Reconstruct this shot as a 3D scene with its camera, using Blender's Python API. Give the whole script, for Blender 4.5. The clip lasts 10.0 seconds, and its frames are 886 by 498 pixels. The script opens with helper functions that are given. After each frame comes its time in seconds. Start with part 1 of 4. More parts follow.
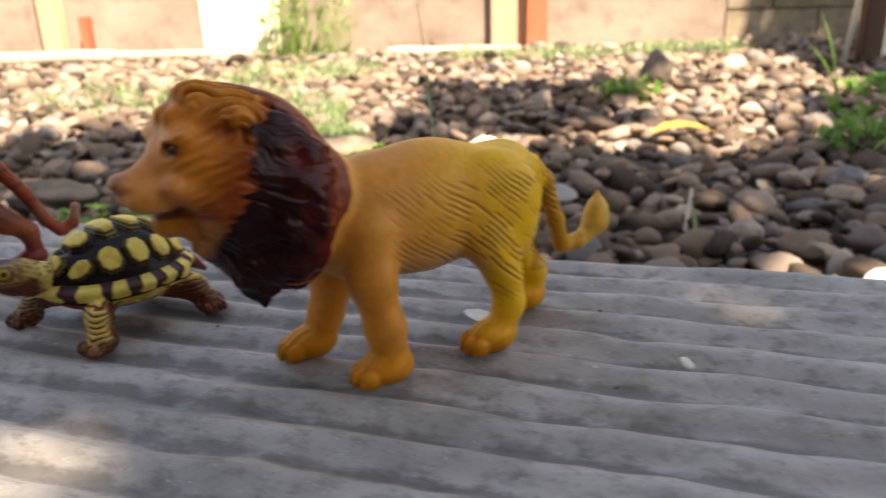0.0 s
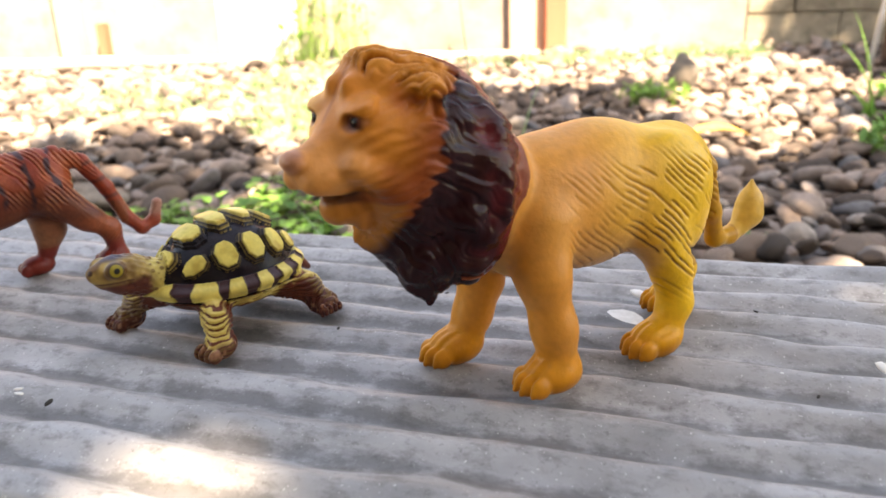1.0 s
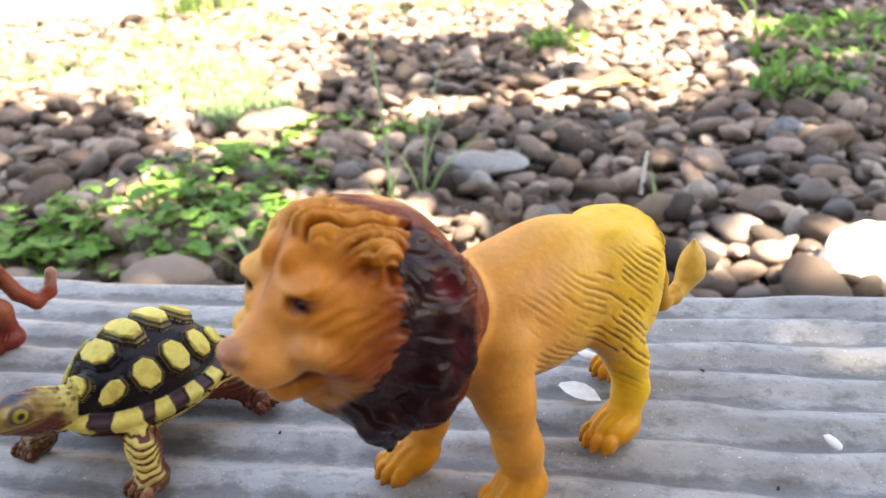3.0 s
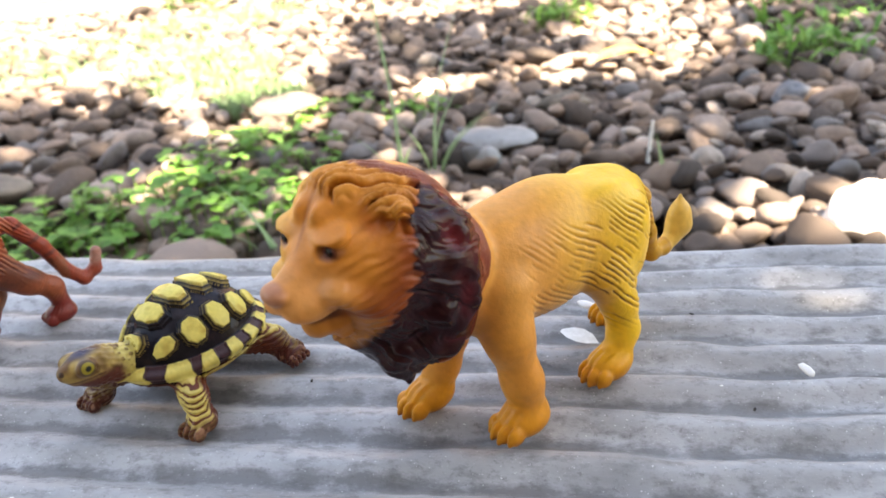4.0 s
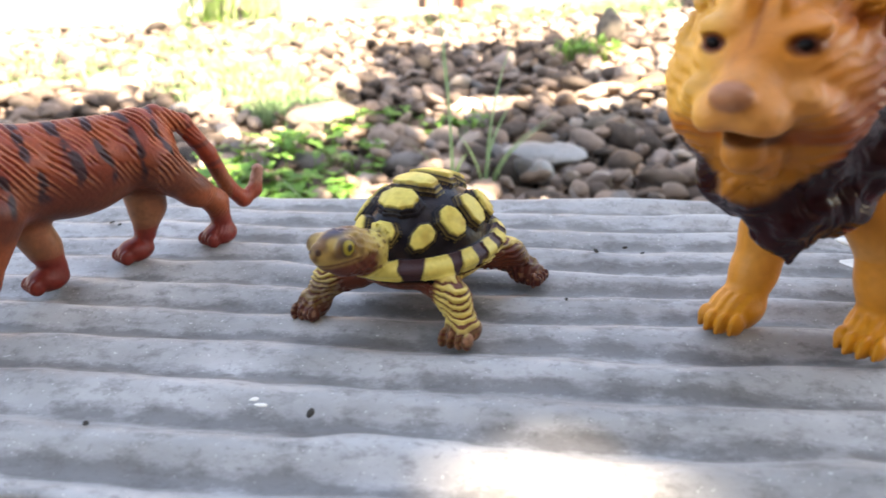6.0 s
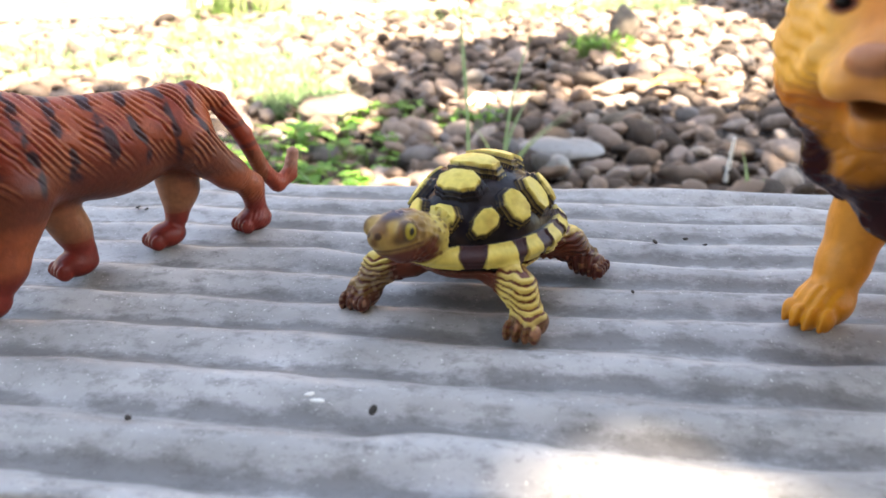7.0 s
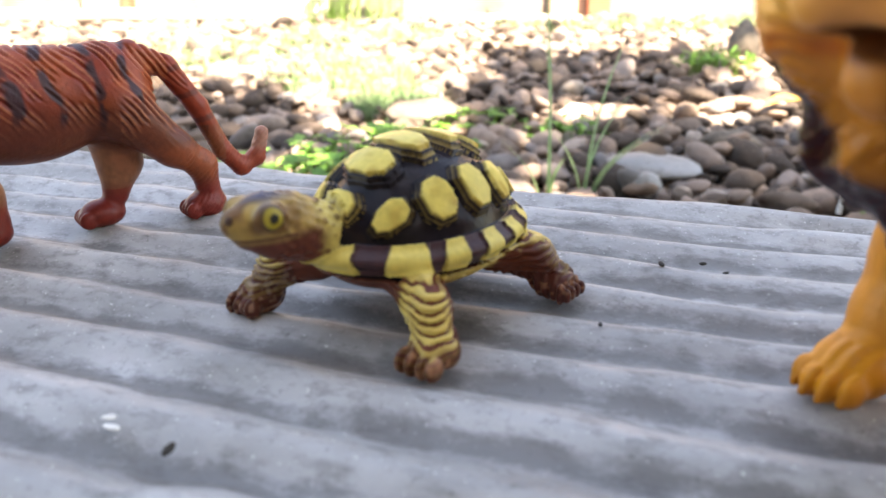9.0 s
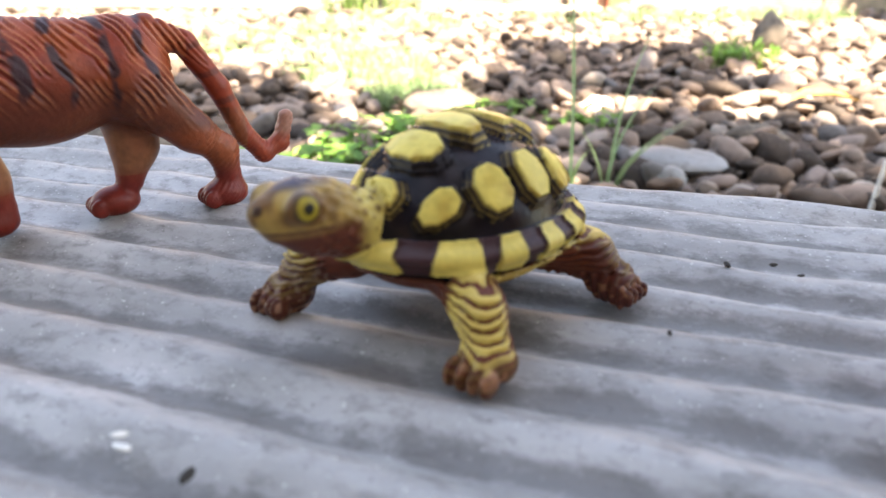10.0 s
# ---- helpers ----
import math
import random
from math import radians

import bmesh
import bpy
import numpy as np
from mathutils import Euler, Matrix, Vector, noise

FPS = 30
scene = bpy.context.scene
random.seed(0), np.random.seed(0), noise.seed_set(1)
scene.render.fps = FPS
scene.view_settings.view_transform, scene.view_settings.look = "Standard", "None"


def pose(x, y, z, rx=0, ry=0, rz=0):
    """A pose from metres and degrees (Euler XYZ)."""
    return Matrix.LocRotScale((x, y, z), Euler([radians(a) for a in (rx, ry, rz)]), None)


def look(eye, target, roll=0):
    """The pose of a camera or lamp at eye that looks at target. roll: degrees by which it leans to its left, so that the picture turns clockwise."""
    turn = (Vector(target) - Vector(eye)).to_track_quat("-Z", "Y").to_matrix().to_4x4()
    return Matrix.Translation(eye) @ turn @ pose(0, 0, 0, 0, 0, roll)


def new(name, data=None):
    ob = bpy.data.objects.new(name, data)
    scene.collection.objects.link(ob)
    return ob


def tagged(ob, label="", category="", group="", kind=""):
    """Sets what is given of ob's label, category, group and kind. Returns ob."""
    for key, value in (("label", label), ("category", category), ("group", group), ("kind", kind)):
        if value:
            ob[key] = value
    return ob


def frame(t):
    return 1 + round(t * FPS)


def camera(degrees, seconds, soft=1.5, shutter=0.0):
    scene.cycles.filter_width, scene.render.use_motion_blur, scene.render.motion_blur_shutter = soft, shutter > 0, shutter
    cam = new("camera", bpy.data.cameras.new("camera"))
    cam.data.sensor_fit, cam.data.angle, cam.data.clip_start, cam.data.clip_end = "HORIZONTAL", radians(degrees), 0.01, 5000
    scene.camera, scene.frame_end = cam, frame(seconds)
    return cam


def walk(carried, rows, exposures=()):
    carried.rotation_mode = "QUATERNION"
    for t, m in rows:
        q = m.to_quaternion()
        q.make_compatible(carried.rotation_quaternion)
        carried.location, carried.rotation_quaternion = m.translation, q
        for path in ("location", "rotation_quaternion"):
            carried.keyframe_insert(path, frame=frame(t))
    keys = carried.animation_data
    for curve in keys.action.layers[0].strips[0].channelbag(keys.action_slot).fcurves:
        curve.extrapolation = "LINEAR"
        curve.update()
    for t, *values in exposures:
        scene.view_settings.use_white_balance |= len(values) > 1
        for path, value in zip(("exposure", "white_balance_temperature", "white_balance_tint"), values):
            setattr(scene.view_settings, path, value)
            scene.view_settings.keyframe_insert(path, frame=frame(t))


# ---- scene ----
cam = camera(64.4, 10.0, 1.5, 0.3)
cam.data.dof.use_dof = True
cam.data.dof.focus_distance = 0.26
cam.data.dof.aperture_fstop = 14.0
PATH = [
    (0, (0.056, 0.059, 0.131), (-0.03, 1.953, -0.505), -1.7),
    (0.2, (0.027, 0.065, 0.128), (-0.082, 1.962, -0.494), -1.9),
    (0.5, (-0.005, 0.07, 0.124), (-0.113, 1.969, -0.493), -1.9),
    (1, (-0.001, 0.081, 0.119), (-0.103, 1.982, -0.496), -1.9),
    (1.5, (-0.007, 0.114, 0.128), (-0.017, 2.004, -0.528), -3.6),
    (2, (-0.012, 0.13, 0.126), (0.087, 2.002, -0.574), -3.3),
    (2.2, (-0.008, 0.136, 0.124), (0.126, 2.003, -0.581), -2.9),
    (3.3, (-0.014, 0.105, 0.177), (0.138, 1.931, -0.626), -3.1),
    (3.5, (-0.015, 0.096, 0.177), (0.115, 1.931, -0.607), -3.9),
    (4, (-0.012, 0.088, 0.172), (0.092, 1.902, -0.664), -5.9),
    (4.5, (-0.009, 0.082, 0.158), (0.111, 1.911, -0.643), -5.1),
    (5, (-0.022, 0.097, 0.131), (0.073, 1.939, -0.642), -4.3),
    (5.5, (-0.084, 0.107, 0.119), (0.068, 1.966, -0.603), -3.3),
    (5.7, (-0.104, 0.113, 0.114), (0.07, 1.972, -0.603), -2.5),
    (6.8, (-0.144, 0.127, 0.107), (0.029, 1.981, -0.621), -1.7),
    (7, (-0.142, 0.134, 0.102), (0.027, 1.99, -0.623), -1.5),
    (7.5, (-0.141, 0.144, 0.107), (0.018, 2.004, -0.611), -0.3),
    (7.8, (-0.109, 0.16, 0.096), (-0.018, 2.037, -0.589), -0.2),
    (8, (-0.097, 0.158, 0.088), (-0.047, 2.035, -0.6), 0.0),
    (8.5, (-0.083, 0.173, 0.083), (-0.146, 2.051, -0.602), -0.2),
    (9, (-0.088, 0.178, 0.081), (-0.217, 2.052, -0.605), -0.2),
    (9.5, (-0.092, 0.185, 0.079), (-0.252, 2.053, -0.617), -0.2),
    (10, (-0.098, 0.196, 0.075), (-0.261, 2.061, -0.631), 0.2),
]
walk(cam, [(t, look(eye, target, roll)) for t, eye, target, roll in PATH], [(0.0, 2.2, 10300, 15), (0.5, 3.0, 10300, 16), (1.0, 3.2, 10300, 16), (2.0, 3.27, 9700, 13), (3.5, 3.4, 9000, 13), (5.0, 3.42, 9000, 13), (10.0, 3.38, 9000, 14)])

# world, sun, exposure
SUN = Vector((0.30, -0.42, 0.86)).normalized()
world = bpy.data.worlds.new("sky")
scene.world = world
world.use_nodes = True
wn = world.node_tree
sky = wn.nodes.new("ShaderNodeTexSky")
sky.sky_type, sky.sun_disc = "NISHITA", False
sky.sun_elevation, sky.sun_rotation = math.asin(SUN.z), math.atan2(SUN.x, SUN.y)
wn.links.new(sky.outputs[0], wn.nodes["Background"].inputs[0])
wn.nodes["Background"].inputs[1].default_value = 0.107
lamp = bpy.data.lights.new("sun", "SUN")
lamp.energy, lamp.angle, lamp.color = 5.0, radians(0.5), (1.0, 0.965, 0.93)
sun = new("sun", lamp)
sun.matrix_world = look(SUN * 20, (0, 0, 0))


# ---- materials ----
def material(name, build, rough=0.6, spec=0.4):
    m = bpy.data.materials.new(name)
    m.use_nodes = True
    nt = m.node_tree
    bsdf = nt.nodes["Principled BSDF"]
    bsdf.inputs["Roughness"].default_value = rough
    bsdf.inputs["Specular IOR Level"].default_value = spec
    build(nt, bsdf)
    return m


def node(nt, kind, **sockets):
    n = nt.nodes.new(kind)
    for key, value in sockets.items():
        n.inputs[key.replace("_", " ")].default_value = value
    return n


def coords(nt):
    return nt.nodes.new("ShaderNodeTexCoord").outputs["Object"]


def noise_tex(nt, vec, scale, detail=4.0, rough=0.55):
    n = node(nt, "ShaderNodeTexNoise", Scale=scale, Detail=detail, Roughness=rough)
    nt.links.new(vec, n.inputs["Vector"])
    return n.outputs["Fac"]


def ramp(nt, fac, stops):
    n = nt.nodes.new("ShaderNodeValToRGB")
    el = n.color_ramp.elements
    while len(el) < len(stops):
        el.new(0.5)
    for e, (p, c) in zip(el, stops):
        e.position, e.color = p, (*c, 1)
    nt.links.new(fac, n.inputs[0])
    return n.outputs[0]


def mix(nt, a, b, fac, mode="MIX"):
    n = nt.nodes.new("ShaderNodeMix")
    n.data_type, n.blend_type = "RGBA", mode
    for sock, v in ((n.inputs[0], fac), (n.inputs[6], a), (n.inputs[7], b)):
        if isinstance(v, (int, float)):
            sock.default_value = v
        elif isinstance(v, tuple):
            sock.default_value = (*v, 1)
        else:
            nt.links.new(v, sock)
    return n.outputs[2]


def bump(nt, bsdf, height, strength, dist):
    n = node(nt, "ShaderNodeBump", Strength=strength, Distance=dist)
    nt.links.new(height, n.inputs["Height"])
    nt.links.new(n.outputs[0], bsdf.inputs["Normal"])


def m_paint(nt, b):
    """Painted soft plastic: the colour coats, some with shading in them, lie in the mesh's own 'paint' layer."""
    a = nt.nodes.new("ShaderNodeAttribute")
    a.attribute_name = "paint"
    v = coords(nt)
    c = mix(nt, a.outputs["Color"], (0.12, 0.05, 0.02), ramp(nt, noise_tex(nt, v, 90, 5), [(0.55, (0, 0, 0)), (0.9, (0.25, 0.25, 0.25))]))
    nt.links.new(c, b.inputs["Base Color"])
    nt.links.new(a.outputs["Alpha"], b.inputs["Roughness"])
    gloss = nt.nodes.new("ShaderNodeMath")
    gloss.operation = "MULTIPLY"
    gloss.inputs[1].default_value = 0.62
    nt.links.new(a.outputs["Alpha"], gloss.inputs[0])
    nt.links.new(gloss.outputs[0], b.inputs["Specular IOR Level"])
    bump(nt, b, noise_tex(nt, v, 700, 3), 0.25, 0.0006)


TOY = material("painted_plastic", m_paint, 0.4, 0.22)


def m_sheet(nt, b):
    v = coords(nt)
    mp = node(nt, "ShaderNodeMapping", Scale=(1.0, 1.9, 1.0))
    nt.links.new(v, mp.inputs[0])
    big = noise_tex(nt, mp.outputs[0], 17, 6, 0.62)
    fine = noise_tex(nt, v, 420, 4, 0.7)
    mid = noise_tex(nt, mp.outputs[0], 95, 6, 0.7)
    c = ramp(nt, big, [(0.3, (0.21, 0.208, 0.207)), (0.5, (0.31, 0.309, 0.31)), (0.7, (0.42, 0.421, 0.426))])
    c = mix(nt, c, (0.11, 0.107, 0.104), ramp(nt, mid, [(0.50, (0, 0, 0)), (0.66, (0.6, 0.6, 0.6))]))
    c = mix(nt, c, (0.07, 0.065, 0.06), ramp(nt, fine, [(0.58, (0, 0, 0)), (0.74, (0.6, 0.6, 0.6))]))
    c = mix(nt, c, (0.66, 0.66, 0.64), ramp(nt, noise_tex(nt, v, 900, 2, 0.5), [(0.68, (0, 0, 0)), (0.74, (0.8, 0.8, 0.8))]))
    # darker mottling, strongest along the flute troughs
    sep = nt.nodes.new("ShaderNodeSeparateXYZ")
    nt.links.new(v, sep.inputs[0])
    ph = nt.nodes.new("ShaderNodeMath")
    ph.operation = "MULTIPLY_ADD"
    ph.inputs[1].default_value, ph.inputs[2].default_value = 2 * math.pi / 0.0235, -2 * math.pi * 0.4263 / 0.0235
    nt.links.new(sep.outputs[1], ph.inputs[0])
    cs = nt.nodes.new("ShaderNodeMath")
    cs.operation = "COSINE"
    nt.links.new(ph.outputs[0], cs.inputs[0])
    trough_mottle = mix(nt, cs.outputs[0], noise_tex(nt, mp.outputs[0], 48, 7, 0.72), 0.76)
    c = mix(nt, c, (0.075, 0.07, 0.066), ramp(nt, trough_mottle, [(0.46, (0, 0, 0)), (0.60, (0.7, 0.7, 0.7))]))
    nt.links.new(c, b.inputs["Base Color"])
    r = ramp(nt, mid, [(0.3, (0.42, 0.42, 0.42)), (0.7, (0.7, 0.7, 0.7))])
    nt.links.new(r, b.inputs["Roughness"])
    bump(nt, b, mix(nt, fine, mid, 0.5), 0.4, 0.0009)


SHEET = material("weathered_fibre_cement", m_sheet, 0.55, 0.6)


def pebble_colour(nt, rnd, v, b):
    c = ramp(nt, rnd, [(0.0, (0.032, 0.026, 0.023)), (0.25, (0.085, 0.064, 0.053)), (0.5, (0.175, 0.132, 0.107)), (0.68, (0.25, 0.185, 0.15)),
                       (0.82, (0.12, 0.122, 0.128)), (0.93, (0.27, 0.21, 0.18)), (1.0, (0.33, 0.29, 0.26))])
    c = mix(nt, c, (0.05, 0.042, 0.036), ramp(nt, noise_tex(nt, v, 45, 6, 0.65), [(0.45, (0, 0, 0)), (0.75, (0.7, 0.7, 0.7))]))
    c = mix(nt, c, (0.38, 0.34, 0.29), ramp(nt, noise_tex(nt, v, 160, 5, 0.6), [(0.58, (0, 0, 0)), (0.78, (0.35, 0.35, 0.35))]))
    nt.links.new(c, b.inputs["Base Color"])
    bump(nt, b, noise_tex(nt, v, 260, 5, 0.6), 0.4, 0.002)


def m_pebble(nt, b):
    pebble_colour(nt, nt.nodes.new("ShaderNodeObjectInfo").outputs["Random"], coords(nt), b)


def m_gravel(nt, b):
    pebble_colour(nt, nt.nodes.new("ShaderNodeNewGeometry").outputs["Random Per Island"], coords(nt), b)


PEBBLE = material("river_pebble", m_pebble, 0.75, 0.18)
GRAVEL = material("river_gravel", m_gravel, 0.75, 0.18)


def plain(c1, c2, scale, bump_scale=0.0, bump_d=0.002, stretch=(1, 1, 1), extra=None):
    def build(nt, b):
        v = coords(nt)
        mp = node(nt, "ShaderNodeMapping", Scale=stretch)
        nt.links.new(v, mp.inputs[0])
        n = noise_tex(nt, mp.outputs[0], scale, 6, 0.6)
        c = ramp(nt, n, [(0.3, c1), (0.7, c2)])
        if extra:
            c = mix(nt, c, extra, ramp(nt, noise_tex(nt, mp.outputs[0], scale * 4.3, 5, 0.65), [(0.5, (0, 0, 0)), (0.75, (0.8, 0.8, 0.8))]))
        nt.links.new(c, b.inputs["Base Color"])
        if bump_scale:
            bump(nt, b, noise_tex(nt, mp.outputs[0], bump_scale, 5, 0.6), 0.5, bump_d)
    return build


SOIL = material("dark_soil", plain((0.014, 0.011, 0.009), (0.05, 0.038, 0.028), 9, 60, 0.01, extra=(0.08, 0.065, 0.045)), 0.9, 0.2)
PLASTER = material("stained_plaster", plain((0.19, 0.155, 0.135), (0.31, 0.262, 0.235), 2.6, 40, 0.004, extra=(0.145, 0.115, 0.098)), 0.85, 0.2)
PATCH = material("pale_render", plain((0.62, 0.58, 0.52), (0.78, 0.75, 0.7), 5, 50, 0.003), 0.8, 0.2)
BLOCKER_PLASTER = material("blocker_plaster", plain((0.4, 0.32, 0.25), (0.52, 0.43, 0.34), 2.0, 40, 0.004), 0.85, 0.2)
BLOCK = material("mossy_block", plain((0.12, 0.1, 0.075), (0.3, 0.26, 0.2), 6, 50, 0.004, extra=(0.07, 0.075, 0.05)), 0.9, 0.2)
REDWOOD = material("red_brown_wood", plain((0.24, 0.075, 0.045), (0.36, 0.13, 0.08), 6, 50, 0.003, (1, 1, 0.15)), 0.6, 0.3)
TANWOOD = material("tan_wood", plain((0.46, 0.26, 0.18), (0.6, 0.38, 0.28), 6, 50, 0.003, (1, 1, 0.15)), 0.7, 0.3)
GREYWOOD = material("weathered_grey_wood", plain((0.3, 0.26, 0.22), (0.52, 0.47, 0.41), 9, 60, 0.003, (0.15, 1, 1), (0.2, 0.17, 0.14)), 0.8, 0.25)
DARKWOOD = material("dark_brown_wood", plain((0.05, 0.03, 0.022), (0.11, 0.06, 0.045), 8, 60, 0.003, (1, 1, 0.15)), 0.6, 0.3)
WHITEPAINT = material("white_paint", plain((0.6, 0.6, 0.6), (0.75, 0.75, 0.74), 8), 0.5, 0.4)
SLATE = material("pale_grey_slate", plain((0.15, 0.158, 0.165), (0.25, 0.258, 0.265), 22, 120, 0.002, extra=(0.11, 0.11, 0.118)), 0.5, 0.4)
BLUESTONE = material("blue_grey_stone", plain((0.07, 0.078, 0.095), (0.13, 0.14, 0.165), 18, 90, 0.003, extra=(0.05, 0.05, 0.055)), 0.6, 0.3)
WHITESTONE = material("white_stone", plain((0.6, 0.56, 0.52), (0.8, 0.77, 0.72), 12, 60, 0.004), 0.75, 0.3)
DARKROCK = material("dark_rock", plain((0.05, 0.045, 0.04), (0.2, 0.17, 0.14), 16, 60, 0.006), 0.8, 0.3)
CHIP = material("white_chip", plain((0.55, 0.55, 0.52), (0.8, 0.8, 0.78), 200), 0.6, 0.4)
CRUMB = material("black_crumb", plain((0.015, 0.013, 0.012), (0.04, 0.035, 0.03), 200), 0.8, 0.3)
DRYLEAF = material("dry_leaf", plain((0.22, 0.12, 0.03), (0.4, 0.26, 0.07), 30, 90, 0.002), 0.6, 0.3)
BARK = material("bark", plain((0.08, 0.06, 0.045), (0.18, 0.14, 0.1), 12, 50, 0.01, (1, 1, 0.25)), 0.9, 0.2)
STEM = material("green_stem", plain((0.1, 0.2, 0.04), (0.18, 0.32, 0.07), 30), 0.5, 0.3)


def m_leaf(c1, c2, c3):
    def build(nt, b):
        rnd = nt.nodes.new("ShaderNodeNewGeometry").outputs["Random Per Island"]
        c = ramp(nt, rnd, [(0.0, c1), (0.5, c2), (1.0, c3)])
        c = mix(nt, c, c1, ramp(nt, noise_tex(nt, coords(nt), 60, 4), [(0.5, (0, 0, 0)), (0.8, (0.6, 0.6, 0.6))]))
        nt.links.new(c, b.inputs["Base Color"])
        t = nt.nodes.new("ShaderNodeBsdfTranslucent")
        nt.links.new(c, t.inputs[0])
        s = nt.nodes.new("ShaderNodeMixShader")
        s.inputs[0].default_value = 0.4
        out = nt.nodes["Material Output"]
        nt.links.new(b.outputs[0], s.inputs[1])
        nt.links.new(t.outputs[0], s.inputs[2])
        nt.links.new(s.outputs[0], out.inputs[0])
    return build


LEAF = material("weed_leaf", m_leaf((0.07, 0.18, 0.035), (0.13, 0.31, 0.06), (0.22, 0.42, 0.1)), 0.5, 0.35)
GRASS = material("grass_blade", m_leaf((0.12, 0.21, 0.09), (0.19, 0.31, 0.15), (0.3, 0.39, 0.25)), 0.5, 0.3)
CANOPY = material("tree_leaf", m_leaf((0.03, 0.07, 0.02), (0.05, 0.11, 0.025), (0.08, 0.15, 0.03)), 0.5, 0.3)


# ---- mesh helpers ----
def mesh_object(name, verts, faces, mat, parent=None, label="", smooth=False):
    me = bpy.data.meshes.new(name)
    me.from_pydata([tuple(v) for v in verts], [], [tuple(f) for f in faces])
    me.materials.append(mat)
    if smooth:
        me.polygons.foreach_set("use_smooth", [True] * len(me.polygons))
    ob = new(name, me)
    if parent is not None:
        ob.parent = parent
    return tagged(ob, label)


def part(name, bm, mat, parent, label="", smooth=False):
    me = bpy.data.meshes.new(name)
    bm.to_mesh(me)
    bm.free()
    me.materials.append(mat)
    if smooth:
        me.polygons.foreach_set("use_smooth", [True] * len(me.polygons))
    ob = new(name, me)
    if parent is not None:
        ob.parent = parent
    return tagged(ob, label)


def empty(name, m=Matrix(), **tags):
    ob = new(name)
    ob.matrix_world = m
    return tagged(ob, **tags)


def box(bm, x0, x1, y0, y1, z0, z1, bevel=0.0, rough=0.0):
    """A worn, bevelled block added to bm."""
    made = bmesh.ops.create_cube(bm, size=1.0)["verts"]
    for v in made:
        v.co = Vector((x0 + (v.co.x + 0.5) * (x1 - x0), y0 + (v.co.y + 0.5) * (y1 - y0), z0 + (v.co.z + 0.5) * (z1 - z0)))
    if bevel:
        edges = list({e for v in made for e in v.link_edges})
        bmesh.ops.bevel(bm, geom=edges, offset=bevel, segments=2, affect="EDGES")
    if rough:
        for v in bm.verts:
            v.co += noise.noise_vector(v.co * 9) * rough
    return bm


def rand_noise(p, freq, seed=0):
    """Smooth value noise, 0 to 1, at the points p (n, 3)."""
    q = np.asarray(p, np.float64) * freq
    i = np.floor(q).astype(np.int64)
    f = q - i
    f = f * f * (3 - 2 * f)
    out = np.zeros(len(q))
    for dx in (0, 1):
        for dy in (0, 1):
            for dz in (0, 1):
                h = (i[:, 0] + dx) * 374761393 + (i[:, 1] + dy) * 668265263 + (i[:, 2] + dz) * 2147483647 + seed * 974634777
                h = (h ^ (h >> 13)) * 1274126177
                h = ((h ^ (h >> 16)) & 0xFFFF) / 65535.0
                w = (f[:, 0] if dx else 1 - f[:, 0]) * (f[:, 1] if dy else 1 - f[:, 1]) * (f[:, 2] if dz else 1 - f[:, 2])
                out += w * h
    return out


